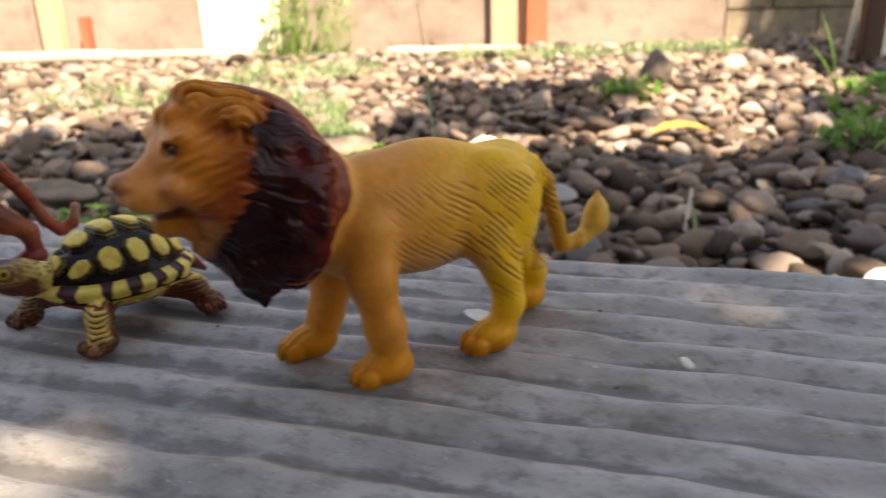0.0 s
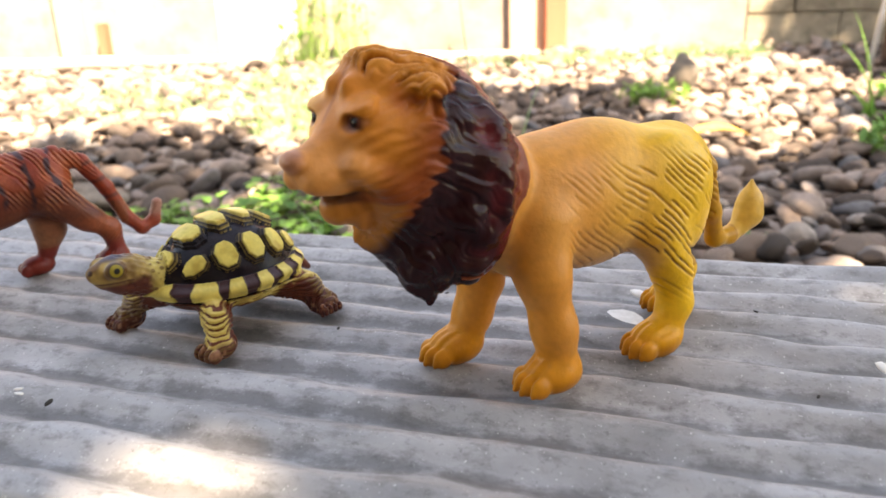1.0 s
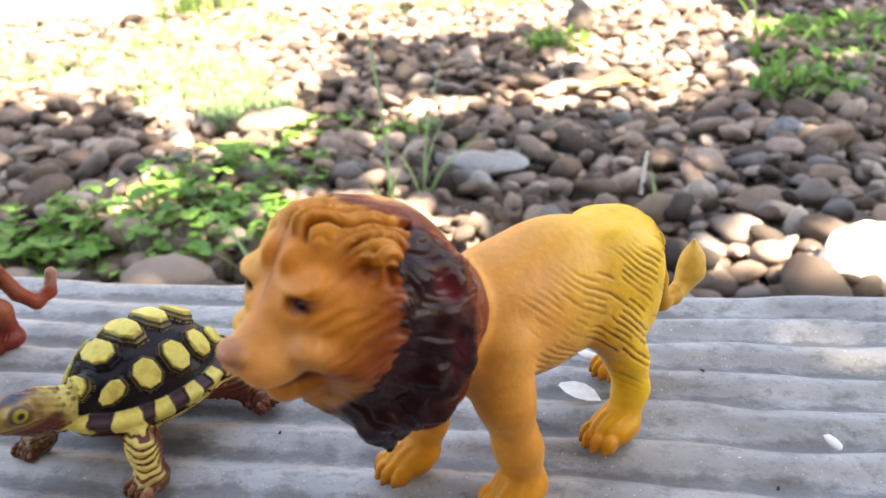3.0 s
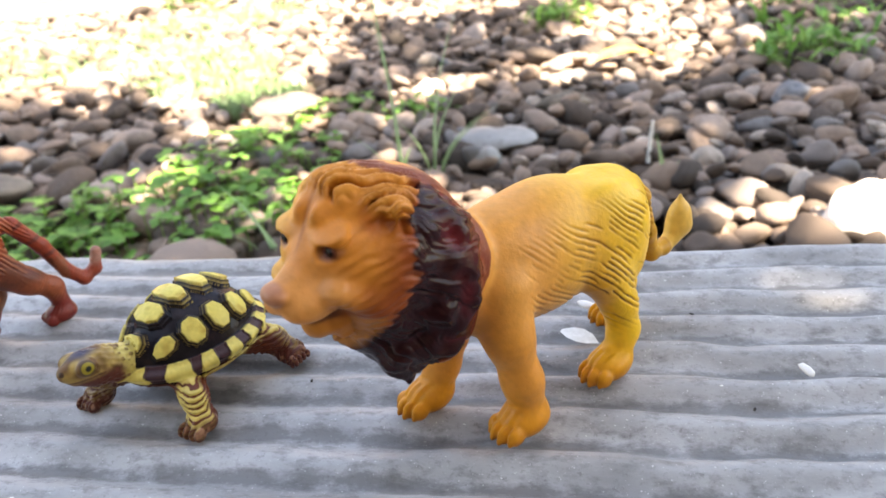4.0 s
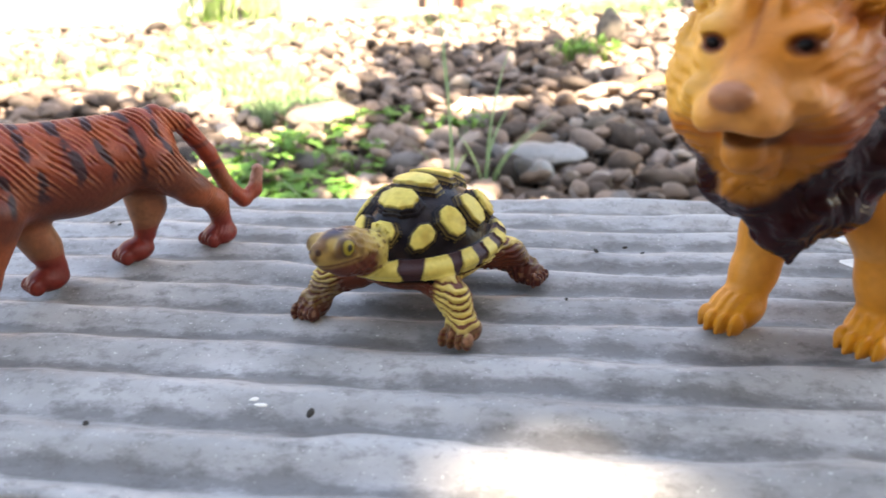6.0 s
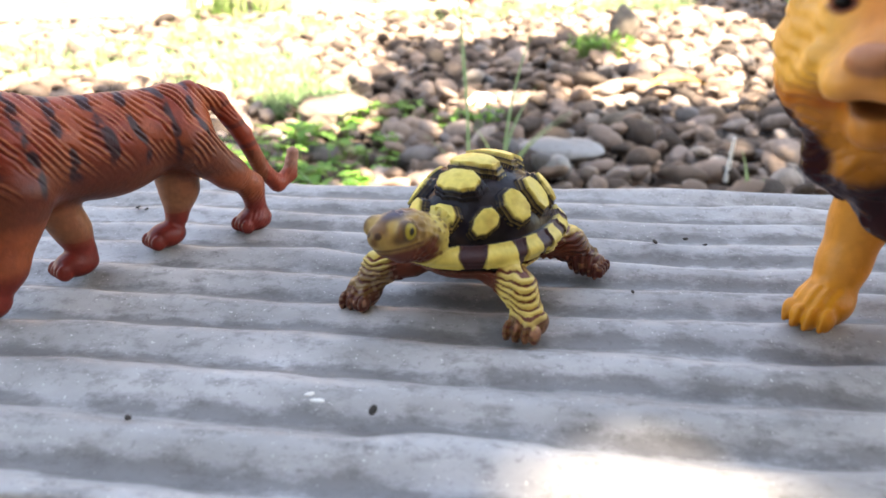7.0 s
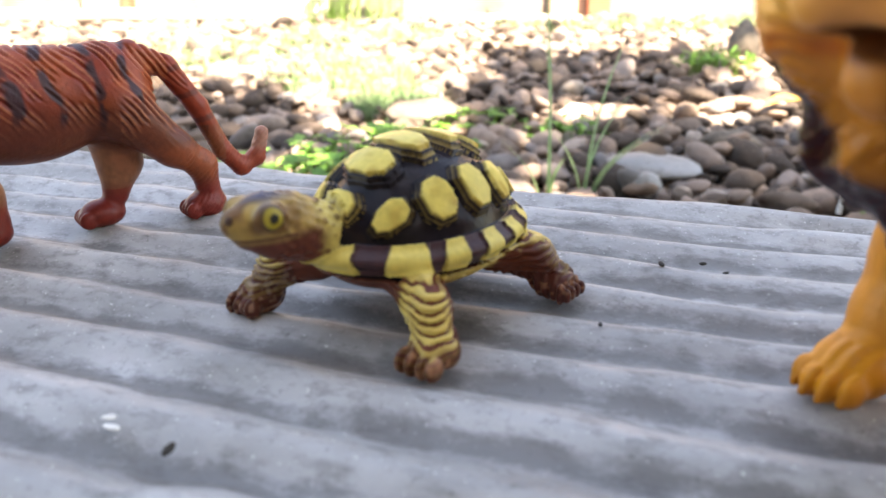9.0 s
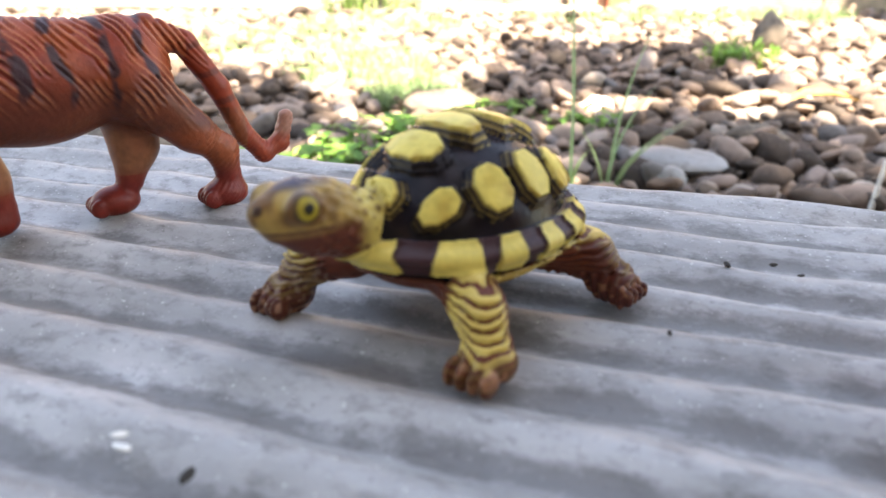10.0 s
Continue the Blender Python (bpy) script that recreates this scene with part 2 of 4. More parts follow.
class Clay:
    """Modelling clay in millimetres: rounded bars and balls that flow into one another, skinned as one closed mesh."""

    def __init__(self, lo, hi, step):
        self.lo, self.step = np.array(lo, float), step
        self.n = (np.ceil((np.array(hi) - self.lo) / step).astype(int) + 1)
        self.f = np.full(self.n, 30.0, np.float32)

    def window(self, lo, hi):
        a = np.clip(np.floor((np.array(lo) - self.lo) / self.step).astype(int), 0, self.n - 1)
        b = np.clip(np.ceil((np.array(hi) - self.lo) / self.step).astype(int) + 1, 1, self.n)
        ax = [self.lo[k] + self.step * np.arange(a[k], b[k]) for k in range(3)]
        grid = np.meshgrid(*ax, indexing="ij", sparse=True)
        return tuple(slice(a[k], b[k]) for k in range(3)), grid

    def blend(self, where, d, k, cut):
        old = self.f[where]
        if cut:
            h = np.clip(0.5 - 0.5 * (old + d) / k, 0, 1)
            self.f[where] = old * (1 - h) - d * h + k * h * (1 - h)
        else:
            h = np.clip(0.5 + 0.5 * (old - d) / k, 0, 1)
            self.f[where] = old * (1 - h) + d * h - k * h * (1 - h)

    def bar(self, a, b, ra, rb, k=4.0, flat=1.0, cut=False):
        """A tapered bar from a to b; flat: its width against its height."""
        a, b = np.array(a, float), np.array(b, float)
        pad = max(ra, rb) * max(1, flat) + k + 6
        where, (x, y, z) = self.window(np.minimum(a, b) - pad, np.maximum(a, b) + pad)
        d = b - a
        dd = max(d @ d, 1e-6)
        t = np.clip(((x - a[0]) * d[0] + (y - a[1]) * d[1] + (z - a[2]) * d[2]) / dd, 0, 1)
        px, py, pz = x - a[0] - t * d[0], (y - a[1] - t * d[1]) / flat, z - a[2] - t * d[2]
        self.blend(where, (np.sqrt(px * px + py * py + pz * pz) - (ra + (rb - ra) * t)).astype(np.float32), k, cut)

    def path(self, rows, k=3.0, flat=1.0):
        for p, q in zip(rows, rows[1:]):
            self.bar(p[:3], q[:3], p[3], q[3], k, flat)

    def ball(self, c, r, k=4.0, turn=None, cut=False):
        """An ellipsoid; turn: degrees about x, y, z."""
        c, r = np.array(c, float), np.array(r, float)
        pad = r.max() + k + 6
        where, (x, y, z) = self.window(c - pad, c + pad)
        p = [x - c[0] + 0 * y + 0 * z, y - c[1] + 0 * x + 0 * z, z - c[2] + 0 * x + 0 * y]
        if turn:
            m = np.array(Euler([radians(v) for v in turn]).to_matrix().transposed())
            p = [m[i][0] * p[0] + m[i][1] * p[1] + m[i][2] * p[2] for i in range(3)]
        k0 = np.sqrt(sum((p[i] / r[i]) ** 2 for i in range(3)))
        k1 = np.sqrt(sum((p[i] / r[i] ** 2) ** 2 for i in range(3))) + 1e-9
        self.blend(where, (k0 * (k0 - 1) / k1).astype(np.float32), k, cut)

    def level(self, z0):
        """Cuts off everything under z0."""
        z = self.lo[2] + self.step * np.arange(self.n[2])
        self.f = np.maximum(self.f, (z0 - z)[None, None, :].astype(np.float32))

    def skin(self):
        """Vertices, unit normals and quads of the surface."""
        f = self.f
        s = f < 0
        c = [s[i:s.shape[0] - 1 + i, j:s.shape[1] - 1 + j, k:s.shape[2] - 1 + k] for i in (0, 1) for j in (0, 1) for k in (0, 1)]
        n_in = sum(v.astype(np.int8) for v in c)
        cells = np.argwhere((n_in > 0) & (n_in < 8))
        index = np.full(n_in.shape, -1, np.int64)
        index[tuple(cells.T)] = np.arange(len(cells))
        acc, cnt = np.zeros((len(cells), 3)), np.zeros(len(cells))
        corner = [(i, j, k) for i in (0, 1) for j in (0, 1) for k in (0, 1)]
        for a in corner:
            for ax in range(3):
                if a[ax]:
                    continue
                b = list(a)
                b[ax] = 1
                fa, fb = f[tuple((cells + a).T)], f[tuple((cells + b).T)]
                hit = (fa < 0) != (fb < 0)
                t = np.where(hit, fa / np.where(hit, fa - fb, 1), 0)
                p = np.tile(np.array(a, float), (len(cells), 1))
                p[:, ax] = t
                acc[hit] += p[hit]
                cnt += hit
        local = cells + acc / cnt[:, None]
        verts = self.lo + self.step * local
        quads = []
        for ax in range(3):
            u, v = (ax + 1) % 3, (ax + 2) % 3
            s0 = np.take(s, range(s.shape[ax] - 1), ax)
            s1 = np.take(s, range(1, s.shape[ax]), ax)
            e = np.argwhere(s0 != s1)
            e = e[(e[:, u] > 0) & (e[:, v] > 0) & (e[:, u] < s.shape[u] - 1) & (e[:, v] < s.shape[v] - 1)]
            ring = []
            for du, dv in ((-1, -1), (0, -1), (0, 0), (-1, 0)):
                q = e.copy()
                q[:, u] += du
                q[:, v] += dv
                ring.append(index[tuple(q.T)])
            ring = np.stack(ring, 1)
            flip = ~s[tuple(e.T)]
            ring[flip] = ring[flip][:, ::-1]
            quads.append(ring)
        quads = np.concatenate(quads)
        quads = quads[(quads >= 0).all(1)]
        g = np.stack(np.gradient(f), -1)
        near = np.clip(np.round(local).astype(int), 0, np.array(f.shape) - 1)
        nrm = g[tuple(near.T)]
        nrm = nrm / (np.linalg.norm(nrm, axis=1, keepdims=True) + 1e-9)
        return verts, nrm, quads


def toy(name, verts, quads, paint, m, label, category="toy"):
    me = bpy.data.meshes.new(name)
    me.from_pydata((verts / 1000).tolist(), [], quads.tolist())
    layer = me.attributes.new("paint", "FLOAT_COLOR", "POINT")
    layer.data.foreach_set("color", np.ascontiguousarray(paint, np.float32).ravel())
    me.materials.append(TOY)
    me.polygons.foreach_set("use_smooth", [True] * len(me.polygons))
    ob = new(name, me)
    ob.matrix_world = m
    return tagged(ob, label, category, "toy animals on the sheet")


def lerp(a, b, t):
    t = np.clip(t, 0, 1)[:, None]
    return np.asarray(a) * (1 - t) + np.asarray(b) * t


def step(x, a, b):
    t = np.clip((x - a) / (b - a), 0, 1)
    return t * t * (3 - 2 * t)


# ---- toys ----
def build_lion():
    c = Clay((-106, -38, -3), (114, 38, 120), 0.54)
    c.bar((-31, 0, 61.5), (14, 0, 60.5), 19.5, 23, 4, 0.8)
    c.ball((-2, 0, 70), (22, 14, 15.5), 6)
    c.ball((2, 0, 57), (30, 17.5, 22.5), 6)
    c.ball((-37, 0, 64), (14.5, 14, 16.5), 6)
    c.ball((26, 0, 58), (20, 16, 23), 6)
    # legs and paws
    c.path([(26, 11, 56, 10.0), (28, 14.5, 40, 8.2), (25, 17, 22, 6.8), (23.5, 17.4, 11, 6.6)], 5)
    c.path([(35, -13, 54, 10.5), (33, -16, 30, 7.4), (36, -17, 18, 6.4), (39, -17.4, 10, 6.2)], 5)
    c.ball((-28, 10.5, 57), (17, 9.0, 24), 6, (0, 18, 0))
    c.path([(-21, 12, 46, 9.8), (-28, 14, 31, 6.6), (-30, 15, 19, 5.5), (-26, 15.4, 10, 5.8)], 5)
    c.ball((-34, -10.5, 57), (16, 9.0, 22), 6, (0, 10, 0))
    c.path([(-38, -11, 46, 10), (-53, -13, 29, 6.4), (-61, -13, 18, 5.4), (-60, -13, 10, 5.6)], 5)
    for fx, fy, r in ((25.5, 17.4, 8.6), (43, -17.4, 8.4), (-21.5, 15.4, 8.2), (-56.5, -13, 8.0)):
        c.ball((fx, fy, 6.4), (r + 2.0, r - 0.5, 6.8), 3)
        for i, dy in enumerate((-6.6, -2.3, 2.3, 6.6)):
            tip = r + (0.2 if i in (0, 3) else 2.2)
            c.ball((fx + tip - 0.6, fy + dy * r / 10.5, 4.9), (3.8, 2.1, 3.7), 0.8)
            c.ball((fx + tip + 2.6, fy + dy * r / 10.5, 3.3), (1.2, 0.9, 1.5), 0.5)
    # tail
    c.path([(-49, 0, 70, 5), (-57.5, -1.5, 62, 4.2), (-66, -4, 43, 3.6), (-71.5, -6, 30.5, 3.5), (-80, -6.5, 30.0, 3.3), (-86, -6.5, 33, 3.6)], 2.5)
    c.path([(-86, -6.5, 33, 3.6), (-90.5, -6.5, 38, 6.4), (-91, -6.5, 43.5, 5.2), (-91, -6.5, 51.5, 0.9)], 2.5, 0.8)
    # mane
    c.ball((53.5, 0, 73.5), (19.5, 26.5, 30), 5, (0, 3, 0))
    c.ball((40, 0, 72), (12, 17.5, 16), 4)
    c.bar((66, 2, 60), (65, 5, 52), 18.5, 11.5, 6)
    c.bar((65, 5, 52), (65, 8, 36.5), 12.5, 1.8, 4)
    c.ball((55, 12, 56), (12, 11, 13), 5)
    # head, turned a little to the near side
    a = radians(13)
    h = lambda x, y, z: (64 + x * math.cos(a) - y * math.sin(a), 1 + x * math.sin(a) + y * math.cos(a), 84 + z)
    c.ball(h(3, 0, 2), (22, 24.5, 21), 5, (0, 0, 13))
    c.ball(h(3, 0, 16), (20, 17, 10), 4, (0, -8, 13))
    c.ball(h(14, 0, 20), (8.5, 8, 7.6), 3, (0, -25, 13))
    c.ball(h(16, -5, 16), (8, 9, 6.5), 3, (0, -25, 13))
    c.ball(h(17, 0, 6.5), (13.5, 14.5, 12), 5, (0, 0, 13))
    c.bar(h(17, 0, 4), h(36, 0, -1.6), 10.5, 6.0, 4, 1.0)
    for s in (-1, 1):
        c.ball(h(20, 8 * s, 5.5), (9, 7.5, 8.5), 4)
        c.ball(h(31.5, 4.6 * s, -3.8), (9.6, 6.0, 5.6), 2.5, (0, 8, 13))
        c.ball(h(25.2, 9.0 * s, 13.6), (4.2, 5.4, 2.0), 2.6, (0, 24, 13))
        c.ball(h(30.4, 10.4 * s, 10.0), (4.0, 4.2, 2.4), 1.0, (0, 0, 13), cut=True)
        c.ball(h(25.6, 9.8 * s, 9.8), (2.5, 3.3, 2.1), 0.4)
        c.bar(h(27.4, 6.5 * s, 7.2), h(24.6, 13 * s, 7.2), 1.0, 0.8, 1.6)
        c.ball(h(9, 17 * s, 15.5), (4.2, 5, 5.2), 3)
        c.ball(h(13.5, 18 * s, 15.5), (2.4, 2.6, 3.2), 1.0, cut=True)
        c.ball(h(11, 12 * s, -6), (12, 9, 13), 9)
        c.ball(h(20, 3.6 * s, 15), (8, 3.0, 5), 2.5, (0, -40, 13))
        c.bar(h(29, 11.6 * s, -1), h(19, 15.5 * s, -7), 3.4, 4.4, 3)
    c.ball(h(8, -16, -1), (13, 10, 17), 6)
    c.ball(h(40.6, 0, 0.6), (3.5, 5.0, 3.0), 1.2)
    c.bar(h(14, 0, -12), h(28.4, 0, -13.8), 9.5, 5.0, 4)
    c.bar(h(24, 3.5, -15), h(23, 4, -18.5), 4.0, 2.2, 2.0)
    c.ball(h(37.5, 0, -9.8), (10.5, 8.5, 2.4), 0.9, (0, 10, 13), cut=True)
    c.level(0.0)
    p, n, quads = c.skin()
    x, y, z = p.T
    # head frame
    gx = (x - 64) * math.cos(a) + (y - 1) * math.sin(a)
    gy = -(x - 64) * math.sin(a) + (y - 1) * math.cos(a)
    gz = z - 84
    hx = (x - 60) * math.cos(a) + y * math.sin(a)
    hy = -(x - 60) * math.sin(a) + y * math.cos(a)
    hz = z - 88
    low = rand_noise(p, 0.07, 3)
    mid = rand_noise(p, 0.22, 5)
    fine = rand_noise(p, 0.6, 6)
    mane_d = hx + 3 * (mid - 0.5) + 0.05 * np.abs(hy)
    in_mane = (x > 20) & (z > 27) & ((np.abs(y) > 11) | (z > 72) | (x > 42))
    in_mane &= ~((z < 46) & ((x < 46) | (np.abs(y - 6) > 12)))
    in_mane &= z > 27 + np.maximum(0, 46 - x) * 1.8
    hzc = np.maximum(hz, -31)
    rear = np.where(hz > -4, -16 + 10 * ((hz + 4) / 16) ** 2, -16 + 13 * ((hzc + 4) / 27) ** 2) - 0.5 * np.maximum(0, -31 - hz) + 3 * (mid - 0.5)
    in_mane &= (hx > rear - 8) & ((z > 52 - 0.6 * (x - 40)) | (x > 44))
    face = step(gx, 8.5, 12.5) * step(25.5 - np.sqrt(gy ** 2 + (gz - 0.5) ** 2) - 3 * (mid - 0.5), 0, 4)
    crown = step(hz - 9 - 0.1 * (20 - hx), 0, 3) * step(hx, -3, 4)
    # combed coat on the body and hind quarters
    q = 0.62 * x - 0.78 * z + 3.0 * (low - 0.5) + 0.7 * (mid - 0.5)
    comb = np.sin(2 * np.pi * q / 2.1)
    along = 0.75 * x + 0.66 * z
    stroke = step(rand_noise(np.stack([along / 9, q / 2.1, y / 20], 1), 1.0, 31), 0.36, 0.5)
    body = step(24 - x, 0, 6) * step(z, 18, 36) * step(92 - z - 0.2 * np.abs(x + 10), 4, 14) * (0.55 + 0.45 * step(-x, -6, 22))
    body *= step(rand_noise(p, 0.16, 9), 0.15, 0.5) * (x > -64)
    body *= stroke * step(80 - z, 0, 14)
    d = -0.8 * np.clip(comb, 0, 1) ** 1.5 * body
    # mane locks radiate from the face
    ang = np.arctan2(hy, hz + 4)
    lock = np.sin(ang * 17 + 6 * (low - 0.5) + 0.14 * hx + 2.0 * mid) + 0.6 * np.sin(ang * 41 + 5 * (low - 0.5) + 0.2 * hx + 2 * mid)
    mane_w = in_mane * (1 - face) * step(hx - rear + 8, 0, 9)
    lump = rand_noise(p, 0.17, 41)
    front_d = 11.5 - 2.4 * np.maximum(0, hz - 11) + 0.55 * np.maximum(0, -hz)
    tawny = step(hx - front_d, -2, 2)
    # deep creases between swept-back locks on the crown
    sweep = ang * 9 + 0.16 * hx + 5 * (low - 0.5) + 1.6 * (mid - 0.5)
    crease = np.exp(-(np.sin(sweep) / 0.34) ** 2) + 0.5 * np.exp(-(np.sin(sweep * 2.3 + 1) / 0.4) ** 2) + 0.3 * np.exp(-(np.sin(sweep * 4.1 + 3 * mid) / 0.5) ** 2)
    top = step(gz + 0.25 * (gx - 8), 5, 13)
    d += mane_w * tawny * (top * (1.1 - 2.6 * crease) + (1 - top) * (0.25 * lock - 0.7 * crease) + 0.8 * (mid - 0.5))
    d += mane_w * (1 - tawny) * (0.15 * lock - 0.5 * crease + 3.0 * (lump - 0.5) + 0.8 * (mid - 0.5))
    d += 0.22 * face * np.sin(2 * np.pi * (gz + 0.5 * gx + 3 * mid) / 3.2) * step(np.abs(gy), 9, 14)
    d += np.where(z < 13, 0.25 * np.sin(y * 2.0) * step(n[:, 2], -0.2, 0.6), 0)
    p = p + n * d[:, None]
    # coats of paint, some carrying shading in their colour
    yellow, tan, orange = (0.98, 0.55, 0.03), (0.82, 0.34, 0.075), (0.66, 0.20, 0.02)
    col = lerp(yellow, tan, step(x + 14 * (low - 0.5), -34, 18) * 0.95)
    # rump painted paler for the light that falls on it
    col = lerp(col, (0.99, 0.60, 0.05), step(-x, 2, 30) * step(z, 48, 74) * 0.45)
    # front legs and chest painted deeper to stand in for their shade
    col = lerp(col, (0.72, 0.27, 0.04), step(x, 8, 20) * step(58 - z, 0, 22) * 0.85)
    # greyer tan where the surface faces down
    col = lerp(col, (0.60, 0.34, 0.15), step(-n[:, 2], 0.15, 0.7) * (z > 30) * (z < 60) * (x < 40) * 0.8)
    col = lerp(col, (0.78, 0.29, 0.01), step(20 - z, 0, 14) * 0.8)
    col = lerp(col, (0.36, 0.15, 0.03), 0.8 * body * step(comb, 0.25, 0.9))
    col = lerp(col, (0.16, 0.07, 0.03), 0.75 * body * step(comb, 0.2, 0.8) * step(12 - np.abs(z - 45 - 0.25 * (x + 20)), 0, 8) * step(18 - np.abs(x + 18), 0, 10))
    # browner towards the soles
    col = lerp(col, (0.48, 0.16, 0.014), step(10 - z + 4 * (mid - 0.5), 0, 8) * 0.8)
    col = lerp(col, orange, in_mane * 1.0)
    col = lerp(col, (0.52, 0.13, 0.008), in_mane * step(low, 0.35, 0.75) * 0.6)
    col = lerp(col, lerp((0.72, 0.24, 0.032), (0.46, 0.105, 0.009), step(low + 0.3 * (mid - 0.5), 0.4, 0.75)), face * 0.9)
    col = lerp(col, (0.74, 0.31, 0.09), face * step(gx, 22, 32) * step(9 - gz, 0, 6) * 0.75)
    col = lerp(col, (0.34, 0.09, 0.015), face * step(1.2 - np.abs(gy + 0.5), 0, 1.0) * step(gz, 8, 11) * 0.5)
    col = lerp(col, (0.82, 0.34, 0.05), mane_w * tawny * crown * 0.55)
    # brown shading painted into the creases between the locks
    col = lerp(col, (0.34, 0.075, 0.006), mane_w * tawny * step(crease, 0.3, 0.9) * (0.35 + 0.5 * top))
    # reddish coat blown over the jaw and towards the dark band, yellower on the far cheek
    col = lerp(col, (0.30, 0.055, 0.01), (x > 48) * (z > 40) * step(front_d + 17 - hx + 6 * (mid - 0.5) - 7 * top, 0, 14) * step(gy, -8, 8) * 0.95)
    col = lerp(col, (0.32, 0.065, 0.012), in_mane * step(-gz + 3 + 4 * (low - 0.5), 0, 12) * step(gy, -8, 6) * step(30 - gx, 0, 8) * 0.85)
    col = lerp(col, (0.86, 0.43, 0.06), in_mane * step(-gy, 2, 12) * step(gz + 3 * (mid - 0.5), -10, -5) * 0.75)
    # the dark band of the mane, on the near side and below
    front = front_d + 5 * (mid - 0.5) + 1.6 * np.clip(lock, -1, 1)
    back_d = rear - 2.0
    dark = step(front - hx, -0.8, 1.2) * step(hx - back_d, -1, 2) * in_mane
    dark = np.maximum(dark, in_mane * step(-hz - 22.5 + 8 * step(-gy, 4, 12) - 0.42 * np.clip(hx - 8, 0, 30) + 4 * (mid - 0.5), 0, 2) * step(hx + 15, -1, 2))
    col = lerp(col, lerp((0.13, 0.012, 0.015), (0.028, 0.006, 0.007), step(0.5 * lump + 0.25 * mid - 0.004 * (hz + 4) + 0.035 * (hx + 5), 0.15, 0.62)), dark)
    reds = in_mane * step(back_d - hx + 3, 0, 3) * (1 - dark)
    col = lerp(col, (0.2, 0.03, 0.018), reds * 0.85)
    # nose, eyes, mouth
    nose = step(4.5 - np.sqrt((gx - 42) ** 2 + gy ** 2 * 0.5 + (gz - 1) ** 2), 0, 1.5)
    col = lerp(col, (0.42, 0.17, 0.10), nose * 0.8)
    mouth = step(2.8 - np.abs(gz + 9.8 + 0.1 * (gx - 30)), 0, 1) * step(gx, 23, 27) * (gx < 40) * step(9 - np.abs(gy), 0, 2)
    col = lerp(col, (0.10, 0.03, 0.015), mouth * 0.85)
    chinc = step(-gz - 11, 0, 2) * step(gx, 16, 20)
    col = lerp(col, (0.56, 0.20, 0.03), chinc * 0.85)
    for s in (-1, 1):
        e = np.sqrt((gy - 9.8 * s) ** 2 + ((gz - 10.0) * 1.45) ** 2 + ((gx - 27) * 0.4) ** 2)
        col = lerp(col, (0.22, 0.06, 0.02), step(4.3 - e, 0, 1.4) * 0.8)
        col = lerp(col, (0.16, 0.05, 0.03), step(2.9 - e, 0, 0.5))
        col = lerp(col, (0.008, 0.005, 0.005), step(2.1 - e, 0, 0.5))
    col = lerp(col, (0.75, 0.42, 0.09), (x < -80) * 0.8)
    col = lerp(col, (0.5, 0.2, 0.02), (x < -56) * (x > -81) * (z > 20) * 0.7)
    col = col * (0.68 + 0.14 * fine)[:, None]
    eye = step(3.0 - np.sqrt((np.abs(gy) - 9.8) ** 2 + ((gz - 10.0) * 1.45) ** 2 + ((gx - 27) * 0.4) ** 2), 0, 0.6)
    rough = (0.36 - 0.20 * dark + 0.05 * in_mane) * (1 - eye) + 0.1 * eye
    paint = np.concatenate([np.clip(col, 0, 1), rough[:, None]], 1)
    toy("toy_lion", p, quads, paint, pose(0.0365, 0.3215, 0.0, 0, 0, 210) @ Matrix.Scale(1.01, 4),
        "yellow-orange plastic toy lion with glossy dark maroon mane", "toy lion")


